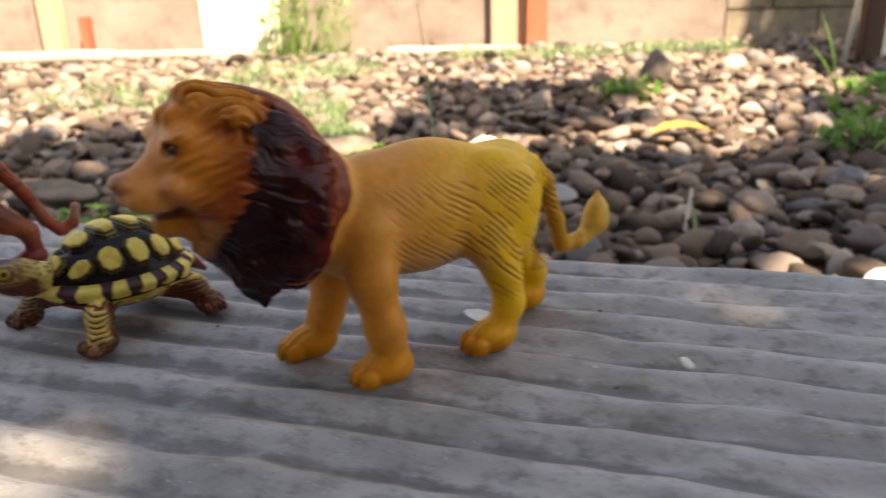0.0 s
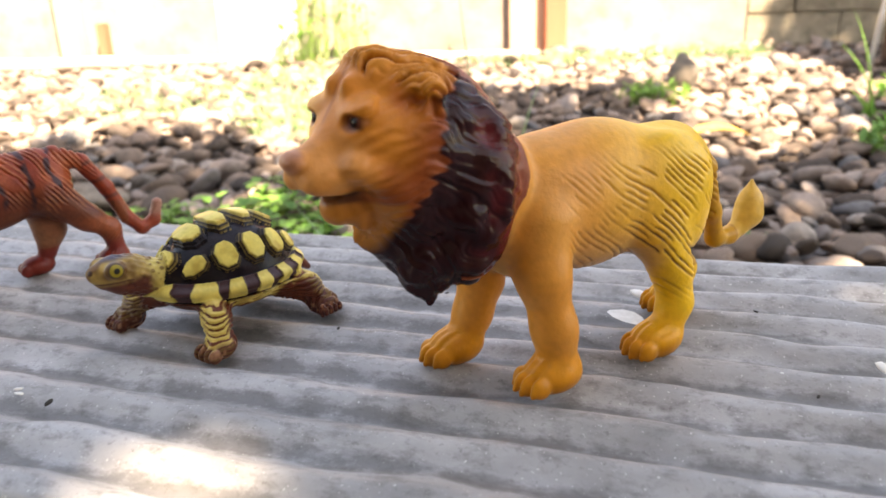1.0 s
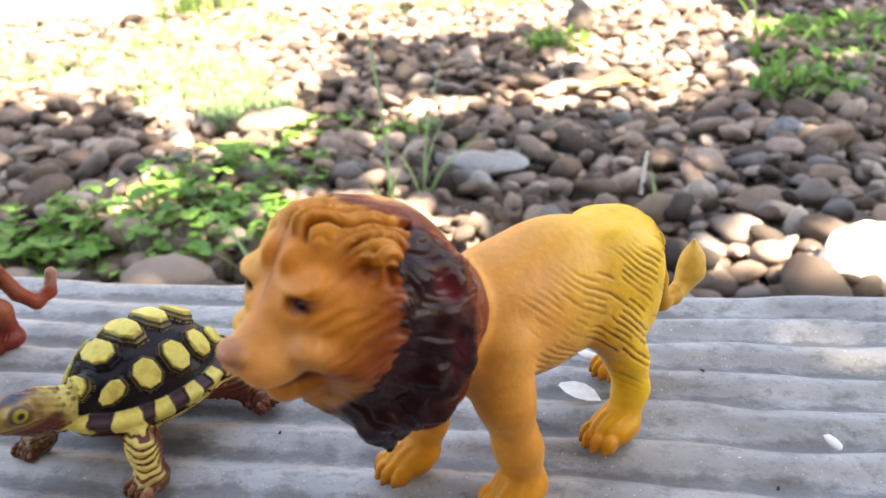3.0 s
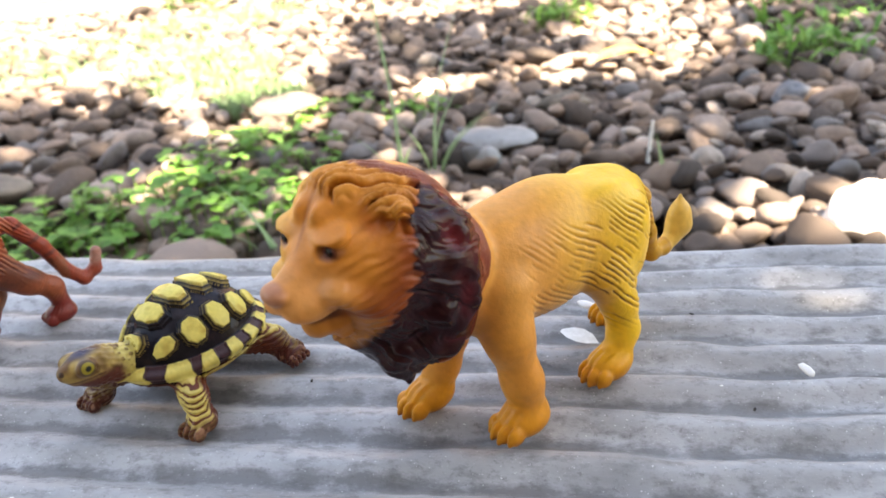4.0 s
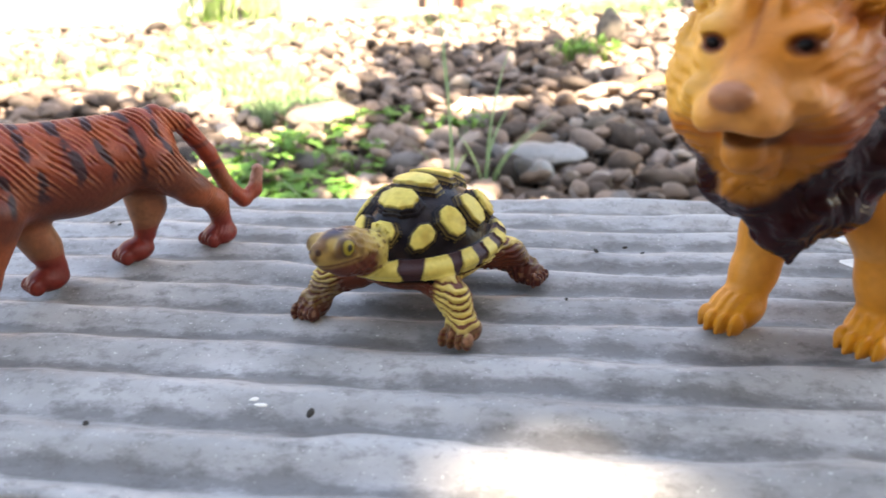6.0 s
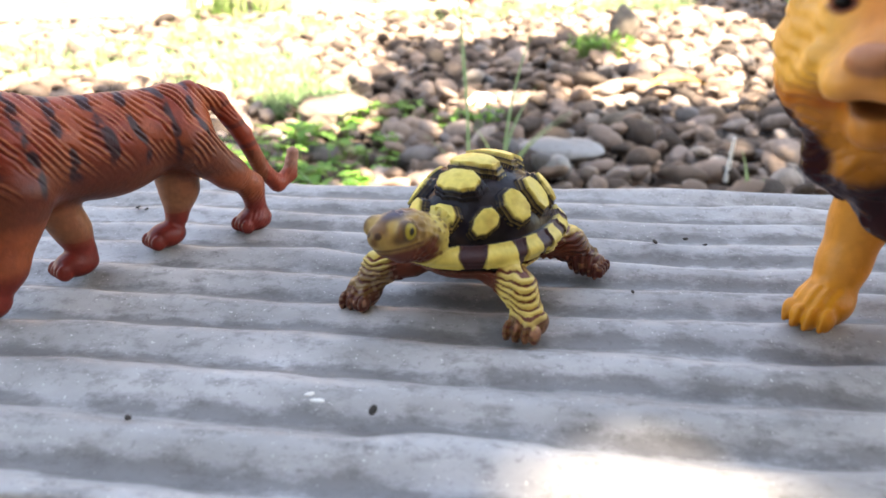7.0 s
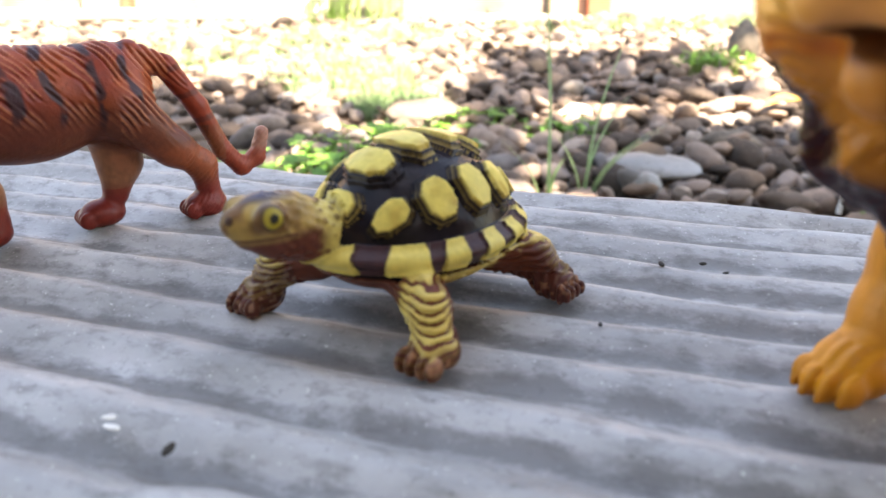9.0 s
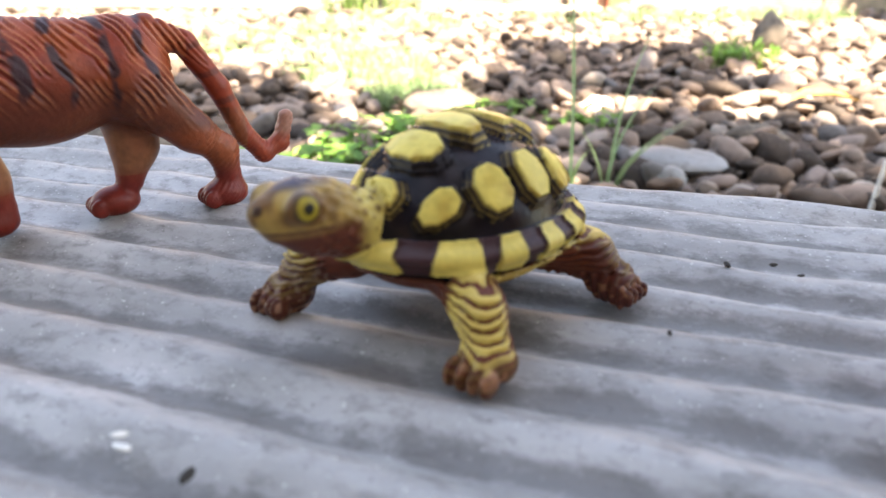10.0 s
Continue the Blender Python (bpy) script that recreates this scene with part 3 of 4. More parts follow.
def build_tortoise():
    c = Clay((-56, -44, -3), (60, 44, 54), 0.37)
    c.ball((-3, 0, 18), (32, 25.5, 27.4), 3)
    z = c.lo[2] + c.step * np.arange(c.n[2])
    c.f = np.maximum(c.f, (17.0 - z)[None, None, :].astype(np.float32))
    c.ball((-3, 0, 22), (34.0, 27.6, 6), 1.5)
    c.ball((-4, 0, 17), (30, 22, 9.0), 3)
    c.path([(18, -1, 23, 8.6), (31, -3.5, 29, 6.3), (37, -5, 31.5, 6.4)], 3)
    c.path([(37, -5, 32, 6.4), (43, -6.1, 33.4, 5.6), (48.8, -7.0, 33.8, 3.5)], 3)
    c.path([(33, -4, 28, 6.4), (40, -5.5, 29.2, 5.2), (46, -6.7, 30.8, 3.6)], 2)
    for s in (-1, 1):
        c.ball((44.6, -6.3 + 5.4 * s, 35.2), (3.8, 2.5, 3.2), 1.6)
        fwd = 24.5 if s > 0 else 28.5
        c.path([(fwd - 8.5, 15 * s, 16, 6.6), (fwd - 3, 24 * s, 13.0, 4.8), (fwd - 1, 28 * s, 6, 4.4)], 3)
        c.ball((fwd, 28.5 * s, 4.4), (6.4, 5.8, 5.0), 2)
        c.path([(-17, 15 * s, 16, 7.5), (-25, 23.5 * s, 11.5, 5.6), (-28, 28 * s, 5.5, 4.6)], 3)
        c.ball((-28.5, 29 * s, 4.4), (6.6, 6, 4.8), 2)
        for dy in (-5, -1.7, 1.7, 5):
            c.ball((fwd + 5.5, 28.5 * s + dy * 0.8, 3.0), (3.0, 1.5, 3.0), 0.5)
            c.ball((-27.5 + dy * 0.8, 34.0 * s, 3.0), (1.5, 3.0, 2.8), 0.5)
    c.bar((-40, 0, 16), (-47, 0, 10), 3.5, 1.5, 2)
    c.level(0.0)
    p, n, quads = c.skin()
    x, y, z = p.T
    low, mid, fine = rand_noise(p, 0.1, 2), rand_noise(p, 0.3, 4), rand_noise(p, 0.9, 7)
    sx, sy, sz = (x + 3) / 32, y / 25.5, (z - 18) / 28
    rad = np.sqrt(sx ** 2 + sy ** 2 + sz ** 2)
    shell = (rad > 0.93) & (rad < 1.06) & (z > 17.5) & (x < 29)
    rim_r = np.sqrt(((x + 3) / 34.5) ** 2 + (y / 28) ** 2)
    near = ((x + 3) / 34.0) ** 2 + (y / 27.6) ** 2 + ((z - 22) / 6) ** 2
    rim = (near < 1.22) & (z < 27.5) & (rim_r > 0.84) & (z > 17.0)
    shell = shell | rim
    dome = shell & ~rim
    # dome plates: a middle row and one row on each side
    phi = np.degrees(np.arctan2(y, z - 16))
    def plates(u, v, row_u, row_v, cut):
        best = np.full(len(x), 9.0)
        for cu, cv, ru, rv in zip(row_u[0], row_v[0], row_u[1], row_v[1]):
            du, dv = np.abs(u - cu) / ru, np.abs(v - cv) / rv
            dd = np.maximum(np.maximum(du, dv), (du + dv) * cut)
            best = np.minimum(best, dd)
        return best
    mid_d = plates(x, phi, ([24.5, 13.5, 2.5, -9, -20.5], [4.6, 5.9, 5.9, 5.9, 5.9]), ([0] * 5, [20, 23, 24, 24, 22]), 0.68)
    side_d = plates(x, np.abs(phi), ([19.8, 9, -2.8, -14, -24], [5.4, 5.9, 6.0, 5.8, 5.2]), ([37, 43, 44, 44, 42], [13, 17.5, 18, 18, 15]), 0.68)
    dd = np.where(dome, np.minimum(mid_d, side_d), 9)
    upper = mid_d < side_d
    lift = np.clip(1.0 - dd, 0, 1)
    lift = np.minimum(lift, 0.38)
    terr = np.minimum(np.floor(lift * 8.2 + 0.02), 3) / 8.2
    disp = np.where(dome, np.where(upper, 10.5, 8.0) * (0.1 * lift + 0.9 * terr) - 1.6, 0)
    # rim plates
    th = np.abs(np.degrees(np.arctan2(y / 28, (x + 3) / 34.5)))
    cell = np.full(len(x), 9.0)
    for centre, half in ((7, 10), (43, 10), (66, 6), (87, 5.6), (107, 5.6), (128, 6), (150, 7), (174, 8)):
        cell = np.minimum(cell, np.abs(th - centre) / half)
    disp = np.where(rim, 0.7 * (cell < 1.0) - 0.2 + 0.2 * mid, disp)
    # skin folds and scales
    legs = ~shell & (np.abs(y) > 16) & (z < 26)
    fold = np.sin(2 * np.pi * (z + 0.12 * np.abs(y) + 0.12 * x - 1.9 * mid) / 1.8)
    disp = disp + np.where(legs & (z > 8), 0.5 * fold, 0)
    hind = legs & (x < 0)
    disp = disp + np.where(hind & (z <= 9), 0.4 * np.sin(2 * np.pi * np.abs(y) / 2.4), 0)
    disp = disp + np.where(legs & (x > 0) & (z <= 8), 0.35 * np.sin(2 * np.pi * y / 3.3), 0)
    head = ~shell & (x > 22) & (np.abs(y + 5) < 14) & (z > 17)
    scale = np.sin(x * 1.6 + 2 * mid) * np.sin(y * 1.7) * np.sin(z * 1.7 + mid)
    disp = disp + np.where(head, 0.35 * scale * (x < 42), 0)
    p = p + n * disp[:, None]
    yellow, dark, brown, maroon = (0.74, 0.60, 0.15), (0.009, 0.007, 0.009), (0.13, 0.03, 0.013), (0.085, 0.018, 0.012)
    col = np.tile(np.array(brown), (len(x), 1))
    ring = step(((lift * 8.2 + 0.02) % 1.0), 0.45, 0.6) * (lift > 0.10) * (lift < 0.36) * np.where(upper, 1.0, 0.5)
    ds = lerp(dark, (0.02, 0.016, 0.022), mid)
    yel = step(lift + 0.03 * (mid - 0.5), 0.345, 0.37)
    ds = lerp(ds, (0.42, 0.3, 0.08), ring * 0.75 * step(low, 0.25, 0.6))
    ds = lerp(ds, lerp(yellow, (0.56, 0.40, 0.09), step(mid, 0.5, 0.9)), yel)
    col = np.where(dome[:, None], ds, col)
    rs = lerp(yellow, (0.055, 0.022, 0.026), step(cell + 0.06 * (z - 22) + 0.2 * (mid - 0.5), 0.95, 1.05))
    col = np.where(rim[:, None], rs, col)
    hc = lerp((0.42, 0.28, 0.085), (0.17, 0.085, 0.03), step(mid, 0.3, 0.7))
    # red-brown lower jaw; the throat's shade is painted in with it
    hc = lerp(hc, (0.13, 0.035, 0.02), step(31.4 - z + 0.10 * (44 - x), 0, 3))
    hc = lerp(hc, (0.05, 0.05, 0.09), step(z - 37.6 - 0.4 * (40 - x) * 0, 0, 2) * step(x, 36, 39) * (x < 49))
    hc = lerp(hc, lerp((0.58, 0.46, 0.13), (0.14, 0.07, 0.02), np.maximum(step(mid, 0.5, 0.7), 0.8 * step(scale, 0.15, 0.4))), step(35 - x, 0, 5) * step(z, 20, 26))
    hc = lerp(hc, (0.10, 0.03, 0.02), step(0.7 - np.abs(z - 30.4 + 0.05 * (x - 46)), 0, 0.5) * (x > 39) * 0.8)
    col = np.where(head[:, None], hc, col)
    lc = lerp((0.66, 0.50, 0.14), brown, step(-fold + 0.9 * (fine - 0.5), 0.2, 0.7))
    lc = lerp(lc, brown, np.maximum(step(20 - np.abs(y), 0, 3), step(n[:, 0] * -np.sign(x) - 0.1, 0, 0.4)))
    lc = lerp(lc, maroon, step(np.where(x > 0, 8.6, 9) - z + 3 * (mid - 0.5), 0, 3.5) * 0.9)
    lc = lerp(lc, maroon, hind * step(np.abs(y) - 26.5, -1, 2) * 0.8)
    lc = lerp(lc, lerp(maroon, (0.2, 0.13, 0.11), step(fine, 0.45, 0.7)), (y < 0) * (x > 0) * step(18 - z, 0, 6) * 0.8)
    lc = lerp(lc, (0.34, 0.16, 0.09), (z < 6) * step(fine, 0.5, 0.8) * 0.6)
    col = np.where(legs[:, None], lc, col)
    for s in (-1, 1):
        e = np.sqrt((x - 45.0) ** 2 + (z - 35.6) ** 2 + ((y - (-6.3 + 7.9 * s)) * 0.6) ** 2)
        col = lerp(col, (0.10, 0.06, 0.03), step(3.4 - e, 0, 0.6))
        col = lerp(col, (0.34, 0.27, 0.03), step(2.6 - e, 0, 0.4))
        col = lerp(col, (0.01, 0.01, 0.01), step(1.35 - e, 0, 0.4))
        e = np.sqrt((x - 52) ** 2 + (y + 7.3 - 1.9 * s) ** 2 + (z - 35.4) ** 2)
        col = lerp(col, (0.06, 0.03, 0.02), step(1.5 - e, 0, 0.6))
    rough = np.where(dome, 0.17, np.where(legs, 0.33, 0.38))
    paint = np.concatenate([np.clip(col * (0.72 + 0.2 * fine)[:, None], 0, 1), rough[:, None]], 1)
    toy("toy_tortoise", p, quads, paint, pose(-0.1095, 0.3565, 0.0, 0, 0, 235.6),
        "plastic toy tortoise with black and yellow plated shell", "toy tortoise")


def build_tiger():
    c = Clay((-76, -26, -3), (116, 28, 90), 0.56)
    c.bar((-5, 0, 49.5), (46, 0, 48), 15.3, 19, 4, 0.8)
    c.ball((-8, 0, 49.5), (14, 12, 15.5), 5)
    c.ball((50, 0, 49), (20, 15.5, 19), 5)
    c.ball((20, 0, 43), (24, 13, 15.5), 5)
    c.path([(-9, 6, 43, 11), (-25, 6.5, 28, 6.6), (-35, 6, 20, 4.8), (-37, 5.5, 8, 4.4)], 4)
    c.path([(-8, -6, 38, 11.5), (-9, -6.5, 23, 7.4), (-6, -6.5, 11, 4.6)], 4)
    c.path([(42, -6, 34, 10.5), (36, -5, 18, 6), (34, -4.5, 9, 5)], 4)
    c.path([(55, 9, 38, 11.5), (65, 11, 16, 6.8), (70, 11, 8, 5.6)], 4)
    for fx, fy in ((-35, 5.5), (-0.5, -6.5), (37, -4.5), (73, 11)):
        c.ball((fx, fy, 4.6), (8, 6.2, 5.2), 2)
        for dy in (-3.9, -1.3, 1.3, 3.9):
            c.ball((fx + 6, fy + dy, 3.3), (3.2, 1.7, 3.2), 0.5)
    c.path([(-16, 0, 61, 5.2), (-28, 0, 56, 4.2), (-38, 0, 41, 3.9), (-46, 0, 23, 3.6), (-53, 0, 15.5, 3.5), (-60, 0, 18.5, 3.2), (-63, 0, 28, 2.7)], 1.5)
    c.bar((58, 0, 55), (80, 0, 62), 17, 14, 5)
    c.ball((86, 0, 62), (14, 14, 13), 4)
    c.bar((92, 0, 58), (101, 0, 55), 8.5, 6, 3)
    for s in (-1, 1):
        c.ball((82, 9.5 * s, 74), (3, 4, 4.5), 1.5)
        c.ball((90, 11 * s, 56), (6, 4, 7), 3)
    c.level(0.0)
    p, n, quads = c.skin()
    x, y, z = p.T
    low, mid, fine = rand_noise(p, 0.09, 12), rand_noise(p, 0.28, 13), rand_noise(p, 0.8, 14)
    q = 0.80 * x - 0.60 * z + 3 * (low - 0.5) + 0.6 * (mid - 0.5)
    comb = np.sin(2 * np.pi * q / 2.1) * step(rand_noise(np.stack([(0.6 * x + 0.8 * z) / 9, q / 2.1, y / 15], 1), 1.0, 33), 0.25, 0.5)
    back = step(z, 36, 50) * (x > -28) + 0.6 * step(z, 26, 40) * (x < -6) * (x > -34)
    d = -1.0 * np.clip(comb, 0, 1) * np.clip(back, 0, 1) * step(rand_noise(p, 0.2, 15), 0.2, 0.5)
    d = d + 0.15 * np.sin(2 * np.pi * (x + z + 2 * mid) / 2.0) * (x < -28) * (z < 30)
    p = p + n * d[:, None]
    col = lerp((0.40, 0.070, 0.020), (0.30, 0.036, 0.013), step(low, 0.3, 0.7))
    col = lerp(col, (0.42, 0.22, 0.11), step(37 - z, 0, 10) * step(6 - y, 0, 7) * (z > 14) * 0.85)
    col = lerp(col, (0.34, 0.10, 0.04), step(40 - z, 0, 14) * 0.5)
    # backlit near flank: its shade is painted in as dark brown
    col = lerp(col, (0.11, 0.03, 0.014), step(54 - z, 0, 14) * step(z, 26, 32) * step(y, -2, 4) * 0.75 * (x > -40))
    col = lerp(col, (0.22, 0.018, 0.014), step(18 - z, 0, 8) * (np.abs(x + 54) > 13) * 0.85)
    # highlights on the fur ridges, painted as pale lines
    col = lerp(col, (0.66, 0.22, 0.10), 0.6 * step(-comb, 0.3, 0.9) * np.clip(back, 0, 1))
    sx = x + 0.8 * np.sin(z * 0.3) + 4 * (low - 0.5)
    for cx, w, reach in ((-13, 1.5, 42), (-1, 1.7, 36), (12, 2.0, 38), (25, 2.2, 40), (38, 2.4, 36), (51, 2.4, 34), (64, 2.4, 42), (76, 2.2, 48)):
        s = step(w * 0.75 + 2.2 * (mid - 0.5) + 0.03 * (z - 55) - np.abs(sx - cx - 0.12 * (z - 50)), -0.7, 0.7) * step(z, reach, reach + 6) * (np.abs(y) > -1)
        col = lerp(col, (0.02, 0.010, 0.018), s * 0.9 * step(mid + fine * 0.5, 0.3, 0.7))
    tail = (x < -27) & (z > 12) & (np.abs(y) < 6) & ~((z < 34) & (x > -46))
    col = lerp(col, (0.36, 0.05, 0.02), tail * 0.9)
    ring = step(np.sin(2 * np.pi * (z + 0.3 * x) / 11.0), 0.72, 0.9)
    col = lerp(col, (0.05, 0.016, 0.016), tail * ring * step(z, 30, 34) * 0.55)
    col = lerp(col, (0.5, 0.27, 0.2), tail * (x < -57) * step(z, 20, 24) * 0.7)
    e = np.sqrt((x - 97) ** 2 * 0.6 + (np.abs(y) - 6) ** 2 + (z - 64) ** 2)
    col = lerp(col, (0.01, 0.01, 0.01), step(2.2 - e, 0, 0.6))
    col = lerp(col, (0.6, 0.5, 0.4), step(x, 92, 97) * step(58 - z, 0, 4) * 0.7)
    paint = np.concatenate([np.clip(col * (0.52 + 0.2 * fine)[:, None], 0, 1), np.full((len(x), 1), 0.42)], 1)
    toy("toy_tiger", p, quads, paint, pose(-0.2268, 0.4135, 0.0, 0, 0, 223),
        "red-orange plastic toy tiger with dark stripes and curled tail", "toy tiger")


# ---- ground and setting ----
def ground_z(x, y):
    return -0.2 + 0.08 * (np.clip(y, 0.0, 3.6) - 1.24)


def build_ground():
    xs = np.concatenate([[-300, -60, -15], np.linspace(-4, 4, 41), [15, 60, 300]])
    ys = np.concatenate([[-300, -60, -15], np.linspace(-3, 6, 46), [15, 60, 300]])
    gx, gy = np.meshgrid(xs, ys, indexing="ij")
    pts = np.stack([gx.ravel(), gy.ravel(), np.zeros(gx.size)], 1)
    near = (np.abs(pts[:, 0]) < 5) & (np.abs(pts[:, 1]) < 7)
    pts[:, 2] = ground_z(pts[:, 0], pts[:, 1]) - 0.03 + 0.02 * (rand_noise(pts, 2.5, 1) - 0.5) * near
    m = len(ys)
    faces = [(i * m + j, (i + 1) * m + j, (i + 1) * m + j + 1, i * m + j + 1) for i in range(len(xs) - 1) for j in range(m - 1)]
    return tagged(mesh_object("ground", pts, faces, SOIL, smooth=True), "dark earth yard strewn with river pebbles", "ground", kind="structure")


EDGE = -14.7
SHEET_POSE = pose(0, 0, 0, 0, 0, EDGE)
EDGE_V, NEAR_V = 0.446, 0.1995
PITCH = 0.0235


def build_sheet():
    """A gently corrugated sheet; its ridges run along its far edge."""
    us = np.linspace(-0.75, 0.75, 701)
    vs = np.linspace(NEAR_V, EDGE_V, 161)
    u, v = np.meshgrid(us, vs, indexing="ij")
    pts = np.stack([u.ravel(), v.ravel(), 0 * u.ravel()], 1)
    wob = 0.007 * (rand_noise(pts, 8, 21) - 0.5) + 0.005 * (rand_noise(pts, 26, 29) - 0.5) + 0.002 * (rand_noise(pts, 60, 30) - 0.5)
    amp = 0.0021 * (0.6 + 0.9 * rand_noise(pts, 14, 22))
    wave = -np.cos(2 * np.pi * (pts[:, 1] + wob - 0.4263) / PITCH)
    z = amp * (wave - 0.8) + 0.0017 * (rand_noise(pts * [1, 1.6, 1], 26, 23) - 0.5) + 0.0006 * (rand_noise(pts, 80, 24) - 0.5)
    first = pts[:, 1] < NEAR_V + 0.0008
    pts[:, 1] += first * 0.005 * (rand_noise(pts * [1, 0, 0], 30, 28) - 0.5)
    last = pts[:, 1] > EDGE_V - 0.0008
    pts[:, 1] += last * (0.006 * (rand_noise(pts * [1, 0, 0], 14, 25) - 0.5) + 0.0035 * (rand_noise(pts * [1, 0, 0], 75, 26) - 0.5))
    z += step(pts[:, 1], EDGE_V - 0.03, EDGE_V) * 0.0015 * (rand_noise(pts * [1, 0, 0], 20, 27) - 0.3)
    top = pts.copy()
    top[:, 2] = z
    bot = pts.copy()
    bot[:, 2] = z - 0.009
    nu, nv, n = len(us), len(vs), len(pts)
    i, j = np.meshgrid(np.arange(nu - 1), np.arange(nv - 1), indexing="ij")
    a = (i * nv + j).ravel()
    quad = np.stack([a, a + nv, a + nv + 1, a + 1], 1)
    faces = [*quad.tolist(), *(quad[:, ::-1] + n).tolist()]
    rim = [k * nv for k in range(nu)] + [(nu - 1) * nv + k for k in range(1, nv)] + [k * nv + nv - 1 for k in range(nu - 2, -1, -1)] + [k for k in range(nv - 2, 0, -1)]
    faces += [(r, r + n, s + n, s) for r, s in zip(rim, rim[1:] + rim[:1])]
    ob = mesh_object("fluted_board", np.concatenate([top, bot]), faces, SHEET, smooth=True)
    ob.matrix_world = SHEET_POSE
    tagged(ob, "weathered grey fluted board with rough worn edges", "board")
    for u0 in (-0.56, 0.58):
        bm = box(bmesh.new(), u0 - 0.09, u0 + 0.09, 0.22, 0.43, -0.34, -0.0105, 0.006, 0.002)
        b = part("support_block", bm, BLOCK, None)
        b.matrix_world = SHEET_POSE
        tagged(b, "rough concrete block carrying the fluted board", "block", "blocks under the board")


def stone_shape(seed, detail, flat, uneven=0.32):
    bm = bmesh.new()
    bmesh.ops.create_icosphere(bm, subdivisions=detail, radius=1.0)
    rnd = random.Random(seed)
    off = Vector((rnd.uniform(-50, 50), rnd.uniform(-50, 50), rnd.uniform(-50, 50)))
    sx, sy = rnd.uniform(0.95, 1.3), rnd.uniform(0.7, 0.95)
    for v in bm.verts:
        c = v.co.copy()
        r = 1 + uneven * (noise.noise(c * 0.9 + off) + 0.3 * noise.noise(c * 2.3 + off))
        c = c * r
        c.z = math.copysign(abs(c.z) ** 1.15, c.z)
        v.co = Vector((c.x * sx, c.y * sy, c.z * flat))
    me = bpy.data.meshes.new("pebble")
    bm.to_mesh(me)
    bm.free()
    me.polygons.foreach_set("use_smooth", [True] * len(me.polygons))
    return me


def scatter_stones():
    rnd = random.Random(7)
    rows = []
    y = -0.05
    while y < 3.34:
        half = 0.55 + 0.66 * max(y, 0.1)
        x = -half
        while x < half + 0.1:
            sz = 0.022 * math.exp(rnd.gauss(0, 0.27))
            px, py = x + rnd.uniform(-0.012, 0.012), y + rnd.uniform(-0.014, 0.014)
            rows.append((px, py, -0.016 + rnd.uniform(-0.007, 0.007), sz, rnd.uniform(-14, 14), rnd.uniform(-14, 14), rnd.uniform(0, 360)))
            if rnd.random() < 0.62:
                sz = 0.021 * math.exp(rnd.gauss(0, 0.33))
                rows.append((px + rnd.uniform(-0.025, 0.025), py + rnd.uniform(-0.025, 0.025), 0.004 + rnd.uniform(-0.006, 0.012), sz, rnd.gauss(0, 22), rnd.gauss(0, 22), rnd.uniform(0, 360)))
            x += 0.037
        y += 0.032
    for k in range(3600):
        px, py = rnd.uniform(-3.2, 3.2), rnd.uniform(-1.2, 3.3)
        if abs(px) > 0.5 + 0.66 * max(py, 0.1) or py < -0.05:
            rows.append((px, py, rnd.uniform(-0.012, 0.004), 0.032 * math.exp(rnd.gauss(0, 0.3)), rnd.uniform(-15, 15), rnd.uniform(-15, 15), rnd.uniform(0, 360)))
    return rows


def build_stones(ground):
    rows = scatter_stones()
    fine = [stone_shape(k, 3, 0.5 + 0.03 * (k % 5)) for k in range(14)]
    for me in fine:
        me.materials.append(PEBBLE)
    rough = [stone_shape(k + 40, 2, 0.5 + 0.03 * (k % 5)) for k in range(10)]
    mid = [stone_shape(k + 40, 3, 0.5 + 0.03 * (k % 5)) for k in range(10)]
    def raw(me):
        v = np.array([tuple(p.co) for p in me.vertices])
        f = np.array([tuple(p.vertices) for p in me.polygons])
        return v, f
    raw_far, raw_mid = [raw(m) for m in rough], [raw(m) for m in mid]
    near = [r for r in rows if 0.70 < r[1] < 1.42 and -0.62 < r[0] < 0.85 and r[2] > -0.006]
    near = sorted(near, key=lambda r: r[1])[:300]
    chosen = set(near)
    for k, (x, y, dz, s, ax, ay, az) in enumerate(near):
        ob = new("pebble", fine[k % 14])
        ob.parent = ground
        ob.matrix_world = pose(x, y, float(ground_z(x, y)) + dz, ax, ay, az) @ Matrix.Diagonal((s, s, s, 1))
    verts, faces, base = [], [], 0
    for k, r in enumerate(rows):
        if r in chosen:
            continue
        x, y, dz, s, ax, ay, az = r
        v, f = (raw_mid if y < 1.5 else raw_far)[k % 10]
        m = np.array(pose(x, y, float(ground_z(x, y)) + dz, ax, ay, az))
        verts.append(v * s @ m[:3, :3].T + m[:3, 3])
        faces.append(f + base)
        base += len(v)
    ob = mesh_object("gravel", np.concatenate(verts), np.concatenate(faces).tolist(), GRAVEL, smooth=True)
    tagged(ob, "brown and grey rounded river pebbles covering the yard", "gravel", kind="stuff")


